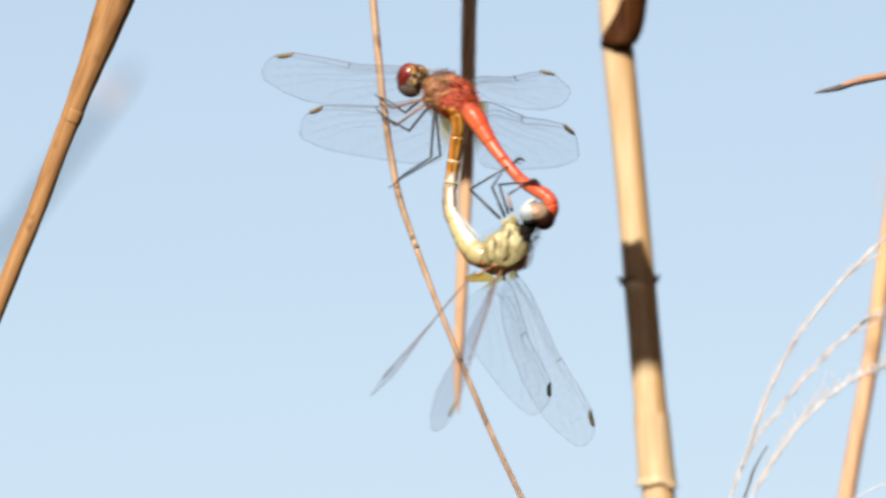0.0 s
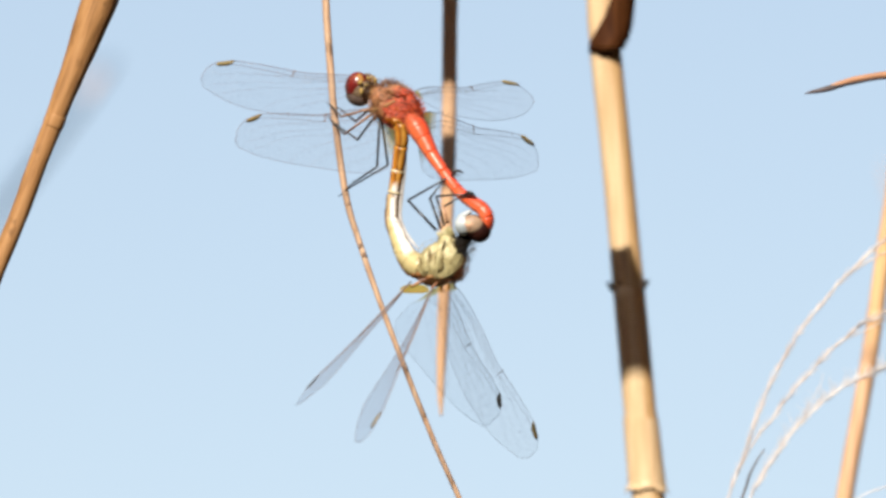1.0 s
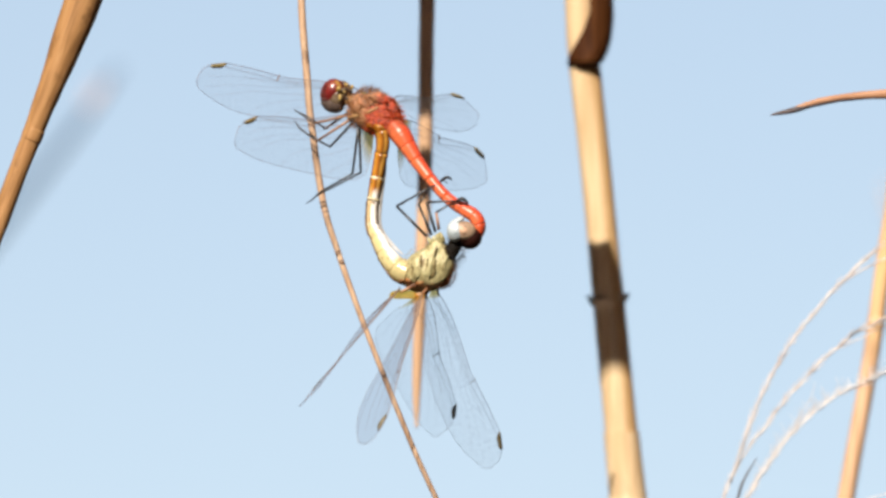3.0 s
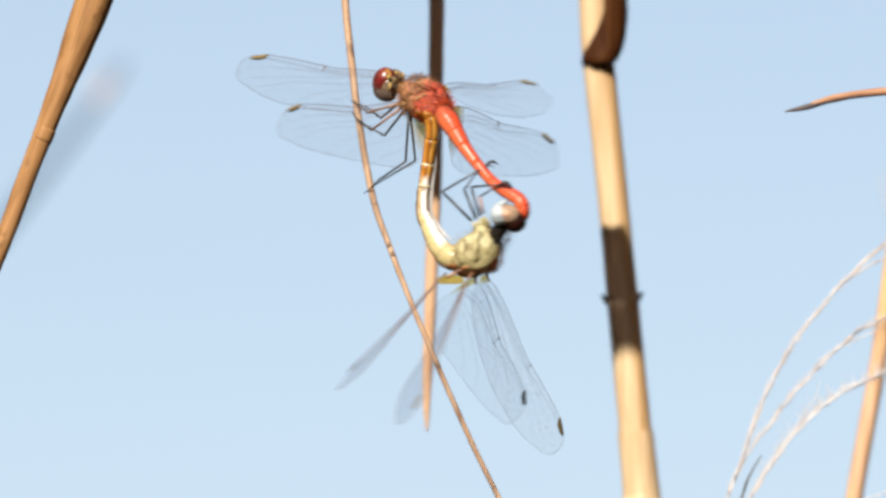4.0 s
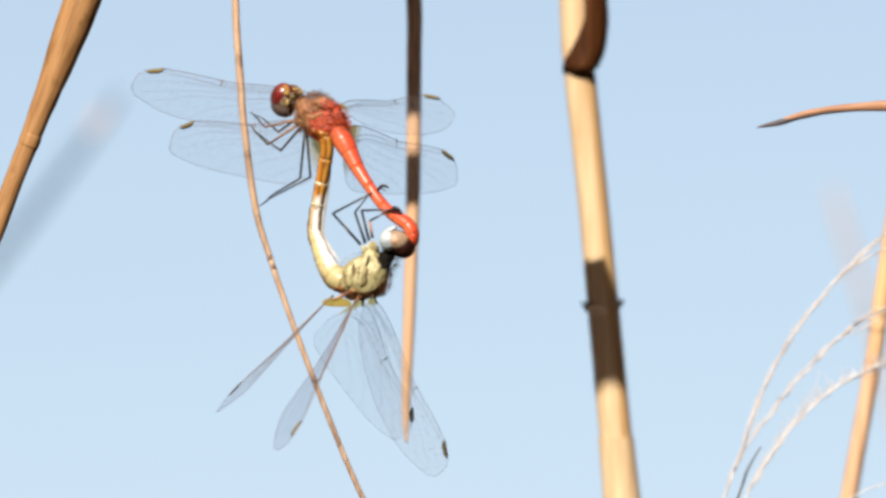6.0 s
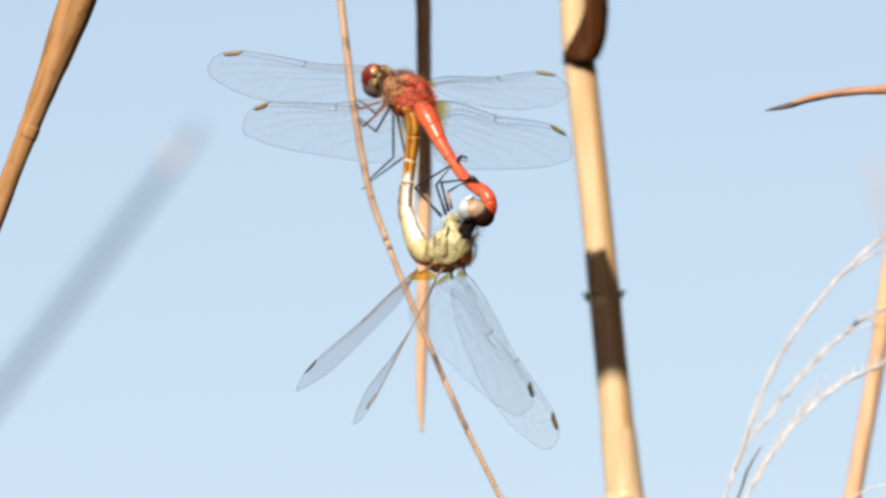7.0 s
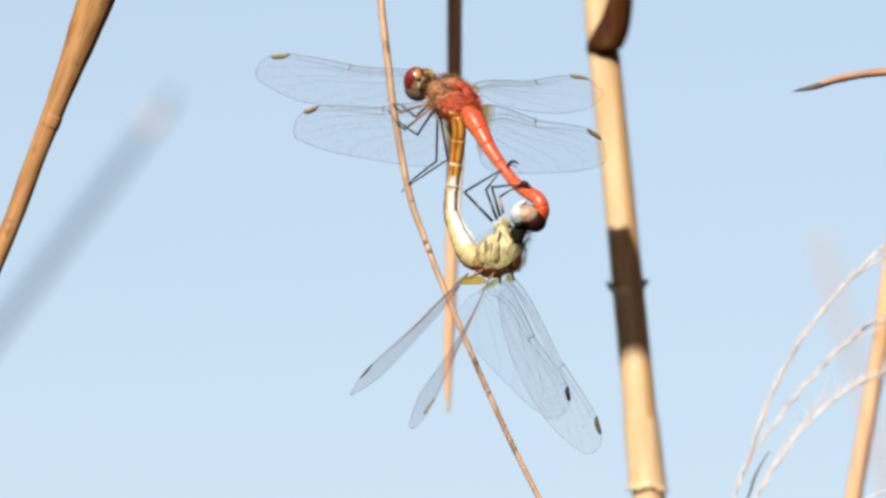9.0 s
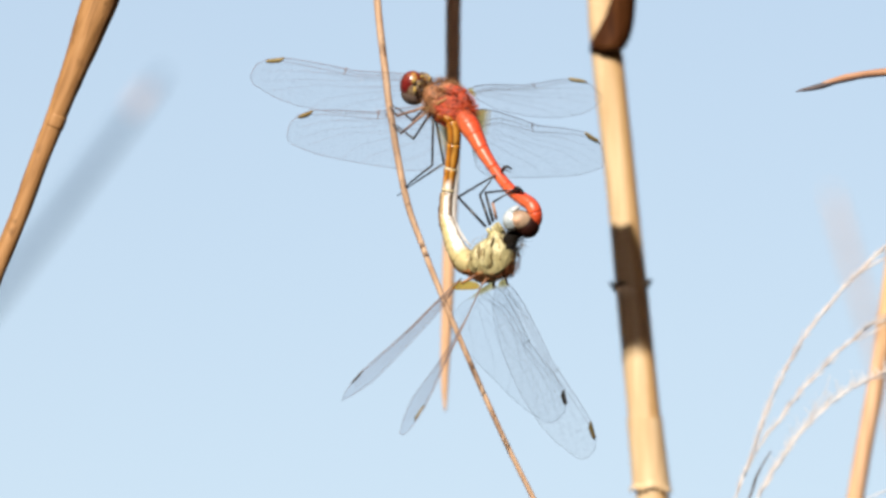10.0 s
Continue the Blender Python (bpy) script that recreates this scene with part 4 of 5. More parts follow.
def fur(centre, axes, count, length, seed, owner, mat, keep=None, comb=(0, 0, 0)):
    """Short hairs on a rounded body."""
    rnd = random.Random(seed)
    m = Matrix(axes).transposed()
    bm = bmesh.new()
    for _ in range(count):
        n = Vector((rnd.gauss(0, 1), rnd.gauss(0, 1), rnd.gauss(0, 1))).normalized()
        if keep and n.dot(Vector(keep)) < -0.2:
            continue
        a = Vector(centre) + m @ n
        way = (m.inverted().transposed() @ n).normalized()
        b = a + (way + Vector(comb)) * length * rnd.uniform(0.5, 1.2) + Vector((rnd.uniform(-1, 1), rnd.uniform(-1, 1), rnd.uniform(-1, 1))) * length * 0.35
        s = way.cross(Vector((0.3, 0.2, 1))).normalized() * 0.32
        vs = [bm.verts.new(v * G) for v in (a - s, a + s, b)]
        bm.faces.new(vs)
    hair = part("fuzz", bm, mat, owner)
    return tagged(hair, kind="stuff")


def ringed(rows, owner, mats, cuts, sides=18, steps=8, waist=0.03, ridge=0.0, names="segment"):
    """An abdomen of segments: rows (x, y, z, r); cuts: fractions where segments end; each its own piece, flared a little at its rim."""
    c = spline(rows, steps)
    n = len(c) - 1
    for i, (f0, f1) in enumerate(zip(cuts, cuts[1:])):
        bm = bmesh.new()
        uv = bm.loops.layers.uv.new("UVMap")
        rings = []
        for k in range(10):
            f = f0 + (f1 - f0) * k / 9
            x = f * n
            j = min(int(x), n - 1)
            px, py, pz, r = c[j] + (c[j + 1] - c[j]) * (x - j)
            d = Vector(c[j + 1][:3] - c[j][:3]).normalized()
            side_way = d.cross(Vector((0, 0, 1))).normalized()
            up = side_way.cross(d)
            r *= 1 - waist * (1 - k / 9) ** 3 + waist * 0.8 * (k == 8) - waist * 0.6 * (k == 9)
            ring = []
            for m in range(sides):
                a = 2 * math.pi * m / sides
                rr = r * (1 + (ridge * math.cos((a - 1.5) * 1.57) ** 6 if 0.5 < a < 2.5 else 0.0))
                ring.append(bm.verts.new((Vector((px, py, pz)) + side_way * (math.cos(a) * rr) + up * (math.sin(a) * rr)) * G))
            rings.append((f, ring))
        for (g0, ra), (g1, rb) in zip(rings, rings[1:]):
            for m in range(sides):
                fc = bm.faces.new((ra[m], ra[(m + 1) % sides], rb[(m + 1) % sides], rb[m]))
                for lp, at in zip(fc.loops, ((g0, m), (g0, m + 1), (g1, m + 1), (g1, m))):
                    lp[uv].uv = (at[0], at[1] / sides)
        bm.faces.new(rings[0][1][::-1])
        bm.faces.new(rings[-1][1])
        part(names, bm, mats[min(i, len(mats) - 1)], owner)


def male():
    ob = root("dragonfly", "red male dragonfly gripping a thin stem, clear wings spread", "dragonfly", "dragonfly pair", at=STAND @ pose(REST[0] * MM, REST[1] * MM, 0))
    fwd = (Vector(p(655, 160, -66)) - Vector(p(738, 215, 0))).normalized()
    right = Vector((0.83, -0.05, -0.56))
    right = (right - fwd * right.dot(fwd)).normalized()
    top = right.cross(fwd).normalized()
    mid = Vector(p(701, 190, -34))
    # thorax: main box, shoulder and flank plates, dark seams, thick hair
    skin = thorax_skin("red_and_tan_thorax", fwd / (90 * G), mid * G)
    part("thorax", blob(mid, fwd * 50, right * 36, top * 35, seg=48, rough=0.10, scale=G), skin, ob, "hairy red and brown thorax")
    for a, b, c, ax, ay, az, mat in ((676, 174, -26, (18, 6, 0), (-8, 20, 0), (0, 0, 20), skin), (692, 196, -20, (22, -4, 0), (4, 11, 0), (0, 0, 17), skin),
                                     (708, 162, -13, (25, -9, 0), (4, 10, 0), (0, 0, 14), skin), (728, 181, -9, (12, -12, 0), (7, 8, 0), (0, 0, 13), skin),
                                     (714, 192, -2, (17, -7, 0), (3, 7, 0), (0, 0, 11), red_thorax), (726, 205, -2, (14, -8, 0), (4, 7, 0), (0, 0, 11), skin),
                                     (704, 211, -9, (15, -6, 0), (4, 11, 0), (0, 0, 14), amber_abdomen), (690, 207, -16, (10, -4, 0), (3, 10, 0), (0, 0, 14), amber_abdomen), (736, 197, -15, (8, -10, 0), (9, 8, 0), (0, 0, 11), skin)):
        part("thorax_plate", blob(p(a, b + 2, c), ax, ay, az, seg=36, rough=0.22, scale=G), mat, ob)
    part("pale_stripe", tube([p(655, 197, -44, 3.6), p(668, 192, -22, 4.4), p(684, 187, -5, 3.6), p(699, 178, 3, 1.6)], 9, 5, scale=G, wobble=0.4), ochre_cuticle, ob, "pale ochre stripe")
    for pts in ([p(690, 200, 0, 2), p(701, 203, 5, 2.4), p(714, 203, 8, 2.2), p(726, 198, 6, 1.6)], [p(682, 178, -4, 1.6), p(694, 170, 2, 2.2), p(706, 172, 2, 1.8)],
                [p(700, 186, 5, 1.6), p(712, 182, 7, 2.2), p(723, 186, 4, 1.6)], [p(696, 208, -2, 1.8), p(700, 216, 0, 2.2), p(698, 224, -2, 1.6)],
                [p(722, 166, -6, 2), p(734, 174, -8, 3), p(745, 186, -12, 2.4)], [p(712, 212, 4, 1.6), p(722, 214, 6, 2.2), p(731, 209, 4, 1.6)]):
        part("crease", tube([(x, y, z - 1.6, r * 0.40) for x, y, z, r in pts], 8, 5, scale=G, wobble=0.9), suture_dark, ob, "dark crease")
    part("neck", tube([(*(mid + fwd * 40), 14), (*(mid + fwd * 62), 10)], 10, 1, scale=G), ochre_cuticle, ob)
    fur(mid + fwd * 14, (fwd * 38, right * 35, top * 35), 2600, 11, 3, ob, hair_front, keep=(1, 0, 0.4), comb=-fwd * 0.5)
    fur(mid - fwd * 8, (fwd * 44, right * 37, top * 36), 2200, 8, 8, ob, hair_back, keep=(-0.8, 0, 0.5), comb=-fwd * 0.6)
    fur(mid + fwd * 20 + top * 12, (fwd * 30, right * 26, top * 26), 900, 10, 12, ob, hair_front, keep=(0.3, 0, 1), comb=-fwd * 0.4)
    # head, seen from behind: two great eyes, marked hind face
    hc = Vector(p(642, 158, -76))
    head = part("head", blob(hc, fwd * 19, right * 24, top * 24, seg=20, rough=0.05, scale=G), head_brown, ob)
    part("eye", blob(hc - right * 9 + fwd * 8 + top * 3, right * 21 + top * 3, fwd * 22, top * 27 - right * 4, seg=24, scale=G), eye_red, head, "glossy dark red eye")
    part("eye", blob(hc + right * 11 + fwd * 4 + top * 3, right * 19 - top * 3, fwd * 23, top * 24 + right * 4, seg=24, scale=G), head_olive, head, "brown eye with yellow marks")
    part("hind_face", blob(hc - right * 6 - fwd * 3 - top * 1, right * 21 + top * 2, fwd * 17, top * 24 - right * 4, seg=26, rough=0.06, scale=G), head_olive, head, "olive-brown hind face mottled with yellow")
    part("eye_underside", blob(hc - right * 8 + fwd * 1 - top * 13, right * 20, fwd * 23, top * 17, seg=18, scale=G), eye_under, head, "greyish underside of the eyes")
    for a, b, c, w, h, tilt in ((637, 146, -45, 3.6, 4.6, 1), (639, 161, -43, 3.0, 6, 0), (652, 138, -52, 4.6, 2.4, -1), (664, 142, -60, 2.2, 4.6, -1), (647, 151, -46, 3, 1.8, 0)):
        part("yellow_mark", blob(p(a, b, c), (w, tilt, 0), (-tilt, h, 0), (0, 0, 4), seg=14, rough=0.4, scale=G), head_yellow, head)
    for a, b, c, w, h in ((651, 145, -48, 3.4, 2.2), (659, 148, -56, 1.8, 3.4), (652, 162, -46, 3, 3.4)):
        part("dark_mark", blob(p(a, b, c), (w, 0, 0), (0, h, 0), (0, 0, 4), seg=12, rough=0.4, scale=G), eye_under, head)
    part("face", blob(hc + fwd * 20 - top * 5, right * 14, fwd * 10, top * 15, seg=16, rough=0.05, scale=G), eye_red, head)
    fur(hc - fwd * 10, (fwd * 16, right * 24, top * 22), 300, 6, 21, ob, hair_front, keep=(-0.5, 0, 1))
    # abdomen
    rows = [p(727, 210, -2, 15.5), p(739, 227, 8, 18.8), p(752, 250, 18, 15.4), p(766, 276, 30, 12.4), p(784, 303, 46, 10.4), p(803, 329, 62, 10), p(821, 348, 78, 10.8), p(840, 361, 92, 12), p(854, 371, 101, 12.4), p(861, 383, 105, 12.2), p(863, 396, 102, 11), p(861, 408, 96, 7.6)]
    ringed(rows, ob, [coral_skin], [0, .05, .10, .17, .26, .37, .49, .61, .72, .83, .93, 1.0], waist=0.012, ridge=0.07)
    part("clasper", tube([p(864, 402, 104, 5), p(860, 409, 106, 4.5), p(854, 414, 104, 2)], 8, 3, scale=G), red_abdomen, ob)
    part("clasper", tube([p(866, 404, 94, 5), p(862, 411, 92, 4), p(856, 416, 90, 1.6)], 8, 3, scale=G), red_abdomen, ob)
    # wings
    wing("forewing", p(733, 162, -43), (203, 208, -291), (0.54, -0.79, 0.28), ob, clear_fore, vein_dark, stigma_gold, "clear forewing with reddish veins", spot_length=1.4)
    wing("hindwing", p(742, 200, -22), (235, 105, -237), (-0.12, -0.95, 0.1), ob, clear_hind, vein_dark, stigma_gold, "clear hindwing, amber at its root", spot_length=1.25)
    wing("forewing", p(700, 150, -100), (-301, 239, 49), (0.0, -1, 0.0), ob, crinkled_fore, vein_red, stigma_gold, "clear forewing with reddish veins")
    wing("hindwing", p(706, 197, -62), (-246, 141, 93), (0.05, -1, 0.0), ob, clear_hind_far, vein_red, stigma_ochre, "clear hindwing, amber at its root")
    # legs: front two pairs reach up to the stem, hind pair hangs lower
    for rows, m0, m1 in (([p(662, 190, -60), p(603, 206, -90), p(583, 184, -140), p(577, 180, -142)], leg_tan, leg_black),
                         ([p(664, 184, -80), p(628, 214, -115), p(602, 192, -140), p(580, 182, -150)], leg_tan, leg_black),
                         ([p(665, 196, -50), p(609, 237, -95), p(586, 214, -138), p(578, 200, -142)], leg_tan, leg_black),
                         ([p(668, 200, -48), p(632, 247, -90), p(603, 226, -132), p(586, 212, -140)], leg_black, leg_black),
                         ([p(672, 208, -36), p(667, 295, -60), p(622, 325, -110), p(606, 342, -126), p(598, 347, -130)], leg_black, leg_black),
                         ([p(675, 210, -46), p(686, 292, -80), p(628, 326, -118), p(612, 336, -130)], leg_black, leg_black)):
        leg(rows, ob, m0, m1)
    return ob


def female():
    ob = root("dragonfly", "cream female dragonfly hanging head-held, abdomen curled up, wings down", "dragonfly", "dragonfly pair", at=STAND @ pose(REST[0] * MM, REST[1] * MM, 0))
    mid = Vector(p(780, 466, 66))
    fwd = (Vector(p(818, 428, 82)) - Vector(p(742, 478, 48))).normalized()
    down = Vector((0.35, -0.93, 0.05))
    down = (down - fwd * down.dot(fwd)).normalized()
    side_way = fwd.cross(down).normalized()
    part("thorax", blob(mid, fwd * 50, down * 38, side_way * 34, seg=28, rough=0.08, scale=G), cream_thorax, ob, "cream-yellow thorax with dark seams")
    part("breast", blob(p(790, 436, 74), (19, 6, 0), (0, 27, 0), (0, 0, 23), seg=26, rough=0.07, scale=G), cream_thorax, ob)
    for a, b, c, ax, ay, az in ((757, 466, 76, (15, 5, 0), (3, 25, 0), (0, 0, 19)), (778, 459, 83, (13, 4, 0), (4, 33, 0), (0, 0, 21)), (800, 454, 82, (12, 2, 0), (2, 32, 0), (0, 0, 21))):
        part("flank_plate", blob(p(a, b, c), ax, ay, az, seg=32, rough=0.14, scale=G), cream_thorax, ob)
    for pts in ([p(787, 425, 98, 1.6), p(784, 434, 100, 2.6), p(782, 444, 101, 1.6)], [p(762, 440, 90, 1.2), p(758, 452, 94, 2.8), p(760, 462, 93, 2.0), p(757, 474, 88, 1.2)],
                [p(785, 448, 102, 1.2), p(782, 460, 102, 3.0), p(784, 470, 100, 1.8), p(779, 482, 94, 2.4)], [p(797, 440, 99, 1.0), p(800, 456, 100, 1.8), p(798, 470, 98, 2.4), p(801, 482, 90, 1.2)],
                [p(770, 446, 99, 1.0), p(771, 458, 99, 1.8), p(768, 470, 97, 1.2)], [p(744, 456, 86, 1.4), p(746, 466, 88, 2.2), p(750, 477, 84, 1.2)],
                [p(796, 422, 96, 1.8), p(802, 432, 98, 2.6), p(806, 442, 96, 1.8)]):
        part("seam", tube([(x, y, z + 2.0, r * 0.64) for x, y, z, r in pts], 6, 4, scale=G, wobble=0.9), suture_brown, ob, "dark seam")
    for pts in ([p(770, 488, 74, 5), p(747, 497, 78, 3.6), p(727, 508, 76, 1.8)], [p(785, 491, 74, 4.4), p(773, 501, 84, 3), p(763, 512, 86, 1.6)],
                [p(790, 490, 56, 5), p(782, 505, 46, 2.8), p(782, 518, 38, 1.4)], [p(804, 485, 50, 5), p(803, 499, 40, 2.6), p(806, 512, 34, 1.4)]):
        part("wing_joint", tube(pts, 9, 4, scale=G, wobble=0.5), wing_base_brown, ob)
    # brown of the fur, with this side's shade put into the colour
    part("shoulder", blob(p(804, 472, 62), (18, 6, 0), (-5, 26, 0), (0, 0, 32), seg=22, rough=0.14, scale=G), brown_fur, ob, "furry brown shoulder, darkened as in shade")
    # hinge plates of the wings
    for a, b, c, r in ((748, 486, 74, 9), (764, 490, 82, 9), (780, 491, 84, 9), (795, 488, 80, 10), (805, 482, 70, 9), (737, 485, 62, 7)):
        part("hinge_plate", blob(p(a, b, c), (r * 1.3, 2, 0), (-2, r * 0.6, 0), (0, 0, r), seg=14, rough=0.25, scale=G), wing_base_brown, ob)
    # hips of the legs
    for a, b, c in ((775, 411, 85), (783, 408, 86), (788, 404, 91), (793, 401, 93)):
        part("hip", tube([p(a + 9, b + 16, c - 4, 4.6), p(a + 4, b + 7, c - 1, 4.2), p(a, b, c, 2.8)], 8, 3, scale=G, wobble=0.3), cream_thorax, ob)
    fur(Vector(p(778, 456, 66)), ((40, 0, 0), (0, 34, 0), (0, 0, 34)), 900, 5, 16, ob, hair_pale, comb=(0.2, -0.5, 0))
    fur(Vector(p(775, 490, 72)), ((34, 0, 0), (0, 9, 0), (0, 0, 20)), 1000, 6, 17, ob, hair_brown, comb=(0, -0.3, 0))
    part("neck", tube([p(806, 448, 80, 15), p(815, 434, 88, 14), p(828, 416, 92, 11)], 10, 3, scale=G), suture_dark, ob)
    fur(Vector(p(808, 466, 66)), ((20, 0, 0), (0, 30, 0), (0, 0, 30)), 1200, 7, 6, ob, hair_brown)
    fur(Vector(p(822, 432, 88)), ((14, 0, 0), (0, 18, 0), (0, 0, 16)), 500, 15, 9, ob, leg_black)
    # head
    hc = Vector(p(838, 402, 98))
    head = part("head", blob(hc, (20, 2, 0), (-2, 22, 0), (0, 0, 22), seg=20, rough=0.03, scale=G), eye_dark, ob)
    part("eye", blob(hc + Vector((10, -6, -1)), (21, 0, 0), (0, 22, 0), (0, 0, 23), seg=24, scale=G), eye_dark, head, "glossy dark brown eye")
    part("eye_top", blob(hc + Vector((-3, 4, 13)), (20, -1, 0), (1, 17, 0), (0, 0, 13), seg=22, scale=G), eye_tan, head, "tan upper eye")
    part("eye_patch", blob(hc + Vector((-7, 4, 19)), (11, -1, 0), (1, 9, 0), (0, 0, 8.5), seg=18, scale=G), eye_patch, head, "pinkish patch on the upper eye")
    part("face", blob(hc + Vector((-18, 3, 6)), (16, 2, 0), (-2, 19, 0), (0, 0, 18), seg=22, rough=0.08, scale=G), face_white, head, "bluish white face")
    part("brow", blob(hc + Vector((-16, 21, 6)), (13, 7, 0), (-3, 5, 0), (0, 0, 11), seg=16, rough=0.08, scale=G), face_white, head, "white brow")
    # abdomen curled up to the mate
    rows = [p(748, 474, 54, 24), p(734, 468, 47, 22), p(719, 452, 34, 18.5), p(709, 432, 18, 16), p(701, 410, 3, 13.8), p(695, 389, -14, 12.4), p(695, 357, -22, 11.4), p(698.5, 332, -24, 11.2), p(703, 303, -22, 11.6), p(708, 270, -18, 12.2), p(711, 245, -12, 12.6), p(708, 218, -8, 12)]
    ringed(rows, ob, [curled_skin], [0, .12, .25, .36, .455, .585, .73, .86, 1.0], waist=0.06, ridge=0.10)
    for a, b, c in ((728, 484, 60), (714, 472, 50), (724, 452, 52)):
        part("spot", blob(p(a, b, c), (2.6, 1, 0), (-1, 2.2, 0), (0, 0, 2.2), seg=10, rough=0.3, scale=G), suture_brown, ob)
    for a, b, c, r in ((695, 388, -14.5, 12.9), (697.4, 341, -23.5, 11.8), (703, 304, -22, 12.1)):
        part("ring", tube([p(a - 0.5, b + 2, c, r), p(a + 0.5, b - 2, c, r)], 16, 1, scale=G), cream_abdomen, ob)
    # thin see-through flange along the inner side
    part("flange", blade([p(718, 262, -16, 2), p(715, 300, -20, 4), p(710, 345, -22, 4), p(707, 385, -13, 4), p(716, 408, 4, 3), p(728, 426, 22, 2.4), p(740, 440, 38, 1)], scale=G, thick=0.4, fold=0.05), flange_skin, ob, "thin whitish flange")
    for pts in ([p(685, 345, -18, 1.2), p(682.5, 390, -9, 1.6), p(689, 414, 7, 1.6), p(695.5, 437, 22, 1.9), p(705, 461, 38, 2.2), p(720, 483, 52, 2.4), p(737, 492, 62, 1.8)],):
        part("edge_line", tube(pts, 7, 5, scale=G, wobble=0.8), edge_brown, ob, "brown edge line")
    part("wing_root", blade([p(709, 513, 72, 3), p(718, 512, 74, 7), p(735, 511, 76, 8), p(750, 512, 76, 7), p(759, 514, 74, 3)], scale=G, thick=0.3, fold=0.1), amber_skin, ob, "amber skin at the wing root")
    # wings
    wing("hindwing", p(727, 499, 76), (-146, -322, 205), (0.05, -0.04, -1), ob, dusky_wing, vein_soft, stigma_dark, "clear hindwing seen edge-on, amber at its root", True, (0.19, -0.14, -0.97))
    wing("forewing", p(765, 508, 84), (-33, -391, 228), (-0.04, 0.02, -1), ob, dusky_wing, vein_soft, stigma_dark, "clear forewing seen edge-on", True, (-0.30, 0.155, -0.94))
    wing("hindwing", p(778, 506, 40), (186, -361, -187), (-0.9, -0.42, 0.0), ob, clear_hanging, vein_dark, stigma_dark, "clear hindwing with dark veins", fine=0.74)
    wing("forewing", p(800, 500, 36), (248, -413, -80), (-0.87, -0.4, -0.1), ob, clear_fore, vein_dark, stigma_dark, "clear forewing with dark veins", fine=0.74)
    # legs clasping the mate
    for rows, m0 in (([p(772, 408, 84), p(722, 355, 60), p(785, 319, 66), p(806, 308, 58), p(815, 312, 54)], leg_black),
                     ([p(780, 405, 86), p(761, 352, 66), p(786, 318, 50)], leg_black),
                     ([p(786, 400, 92), p(772, 348, 80), p(828, 344, 96), p(838, 348, 92)], leg_black),
                     ([p(792, 396, 94), p(786, 366, 96), p(806, 354, 96), p(832, 346, 92)], leg_tan)):
        leg(rows, ob, m0, leg_black, thick=2.8)
    for pts in ([p(799, 311, 66, 1.8), p(806, 304, 74, 3.0), p(812, 303, 76, 2.6), p(819, 307, 70, 1.2)], [p(822, 346, 100, 2), p(829, 341, 106, 3.2), p(836, 344, 108, 2.8), p(842, 350, 102, 1.2)]):
        part("foot", tube(pts, 8, 4, scale=G, wobble=0.4), leg_black, ob)
    return ob


stem = perch()
red_one = male()
pale_one = female()


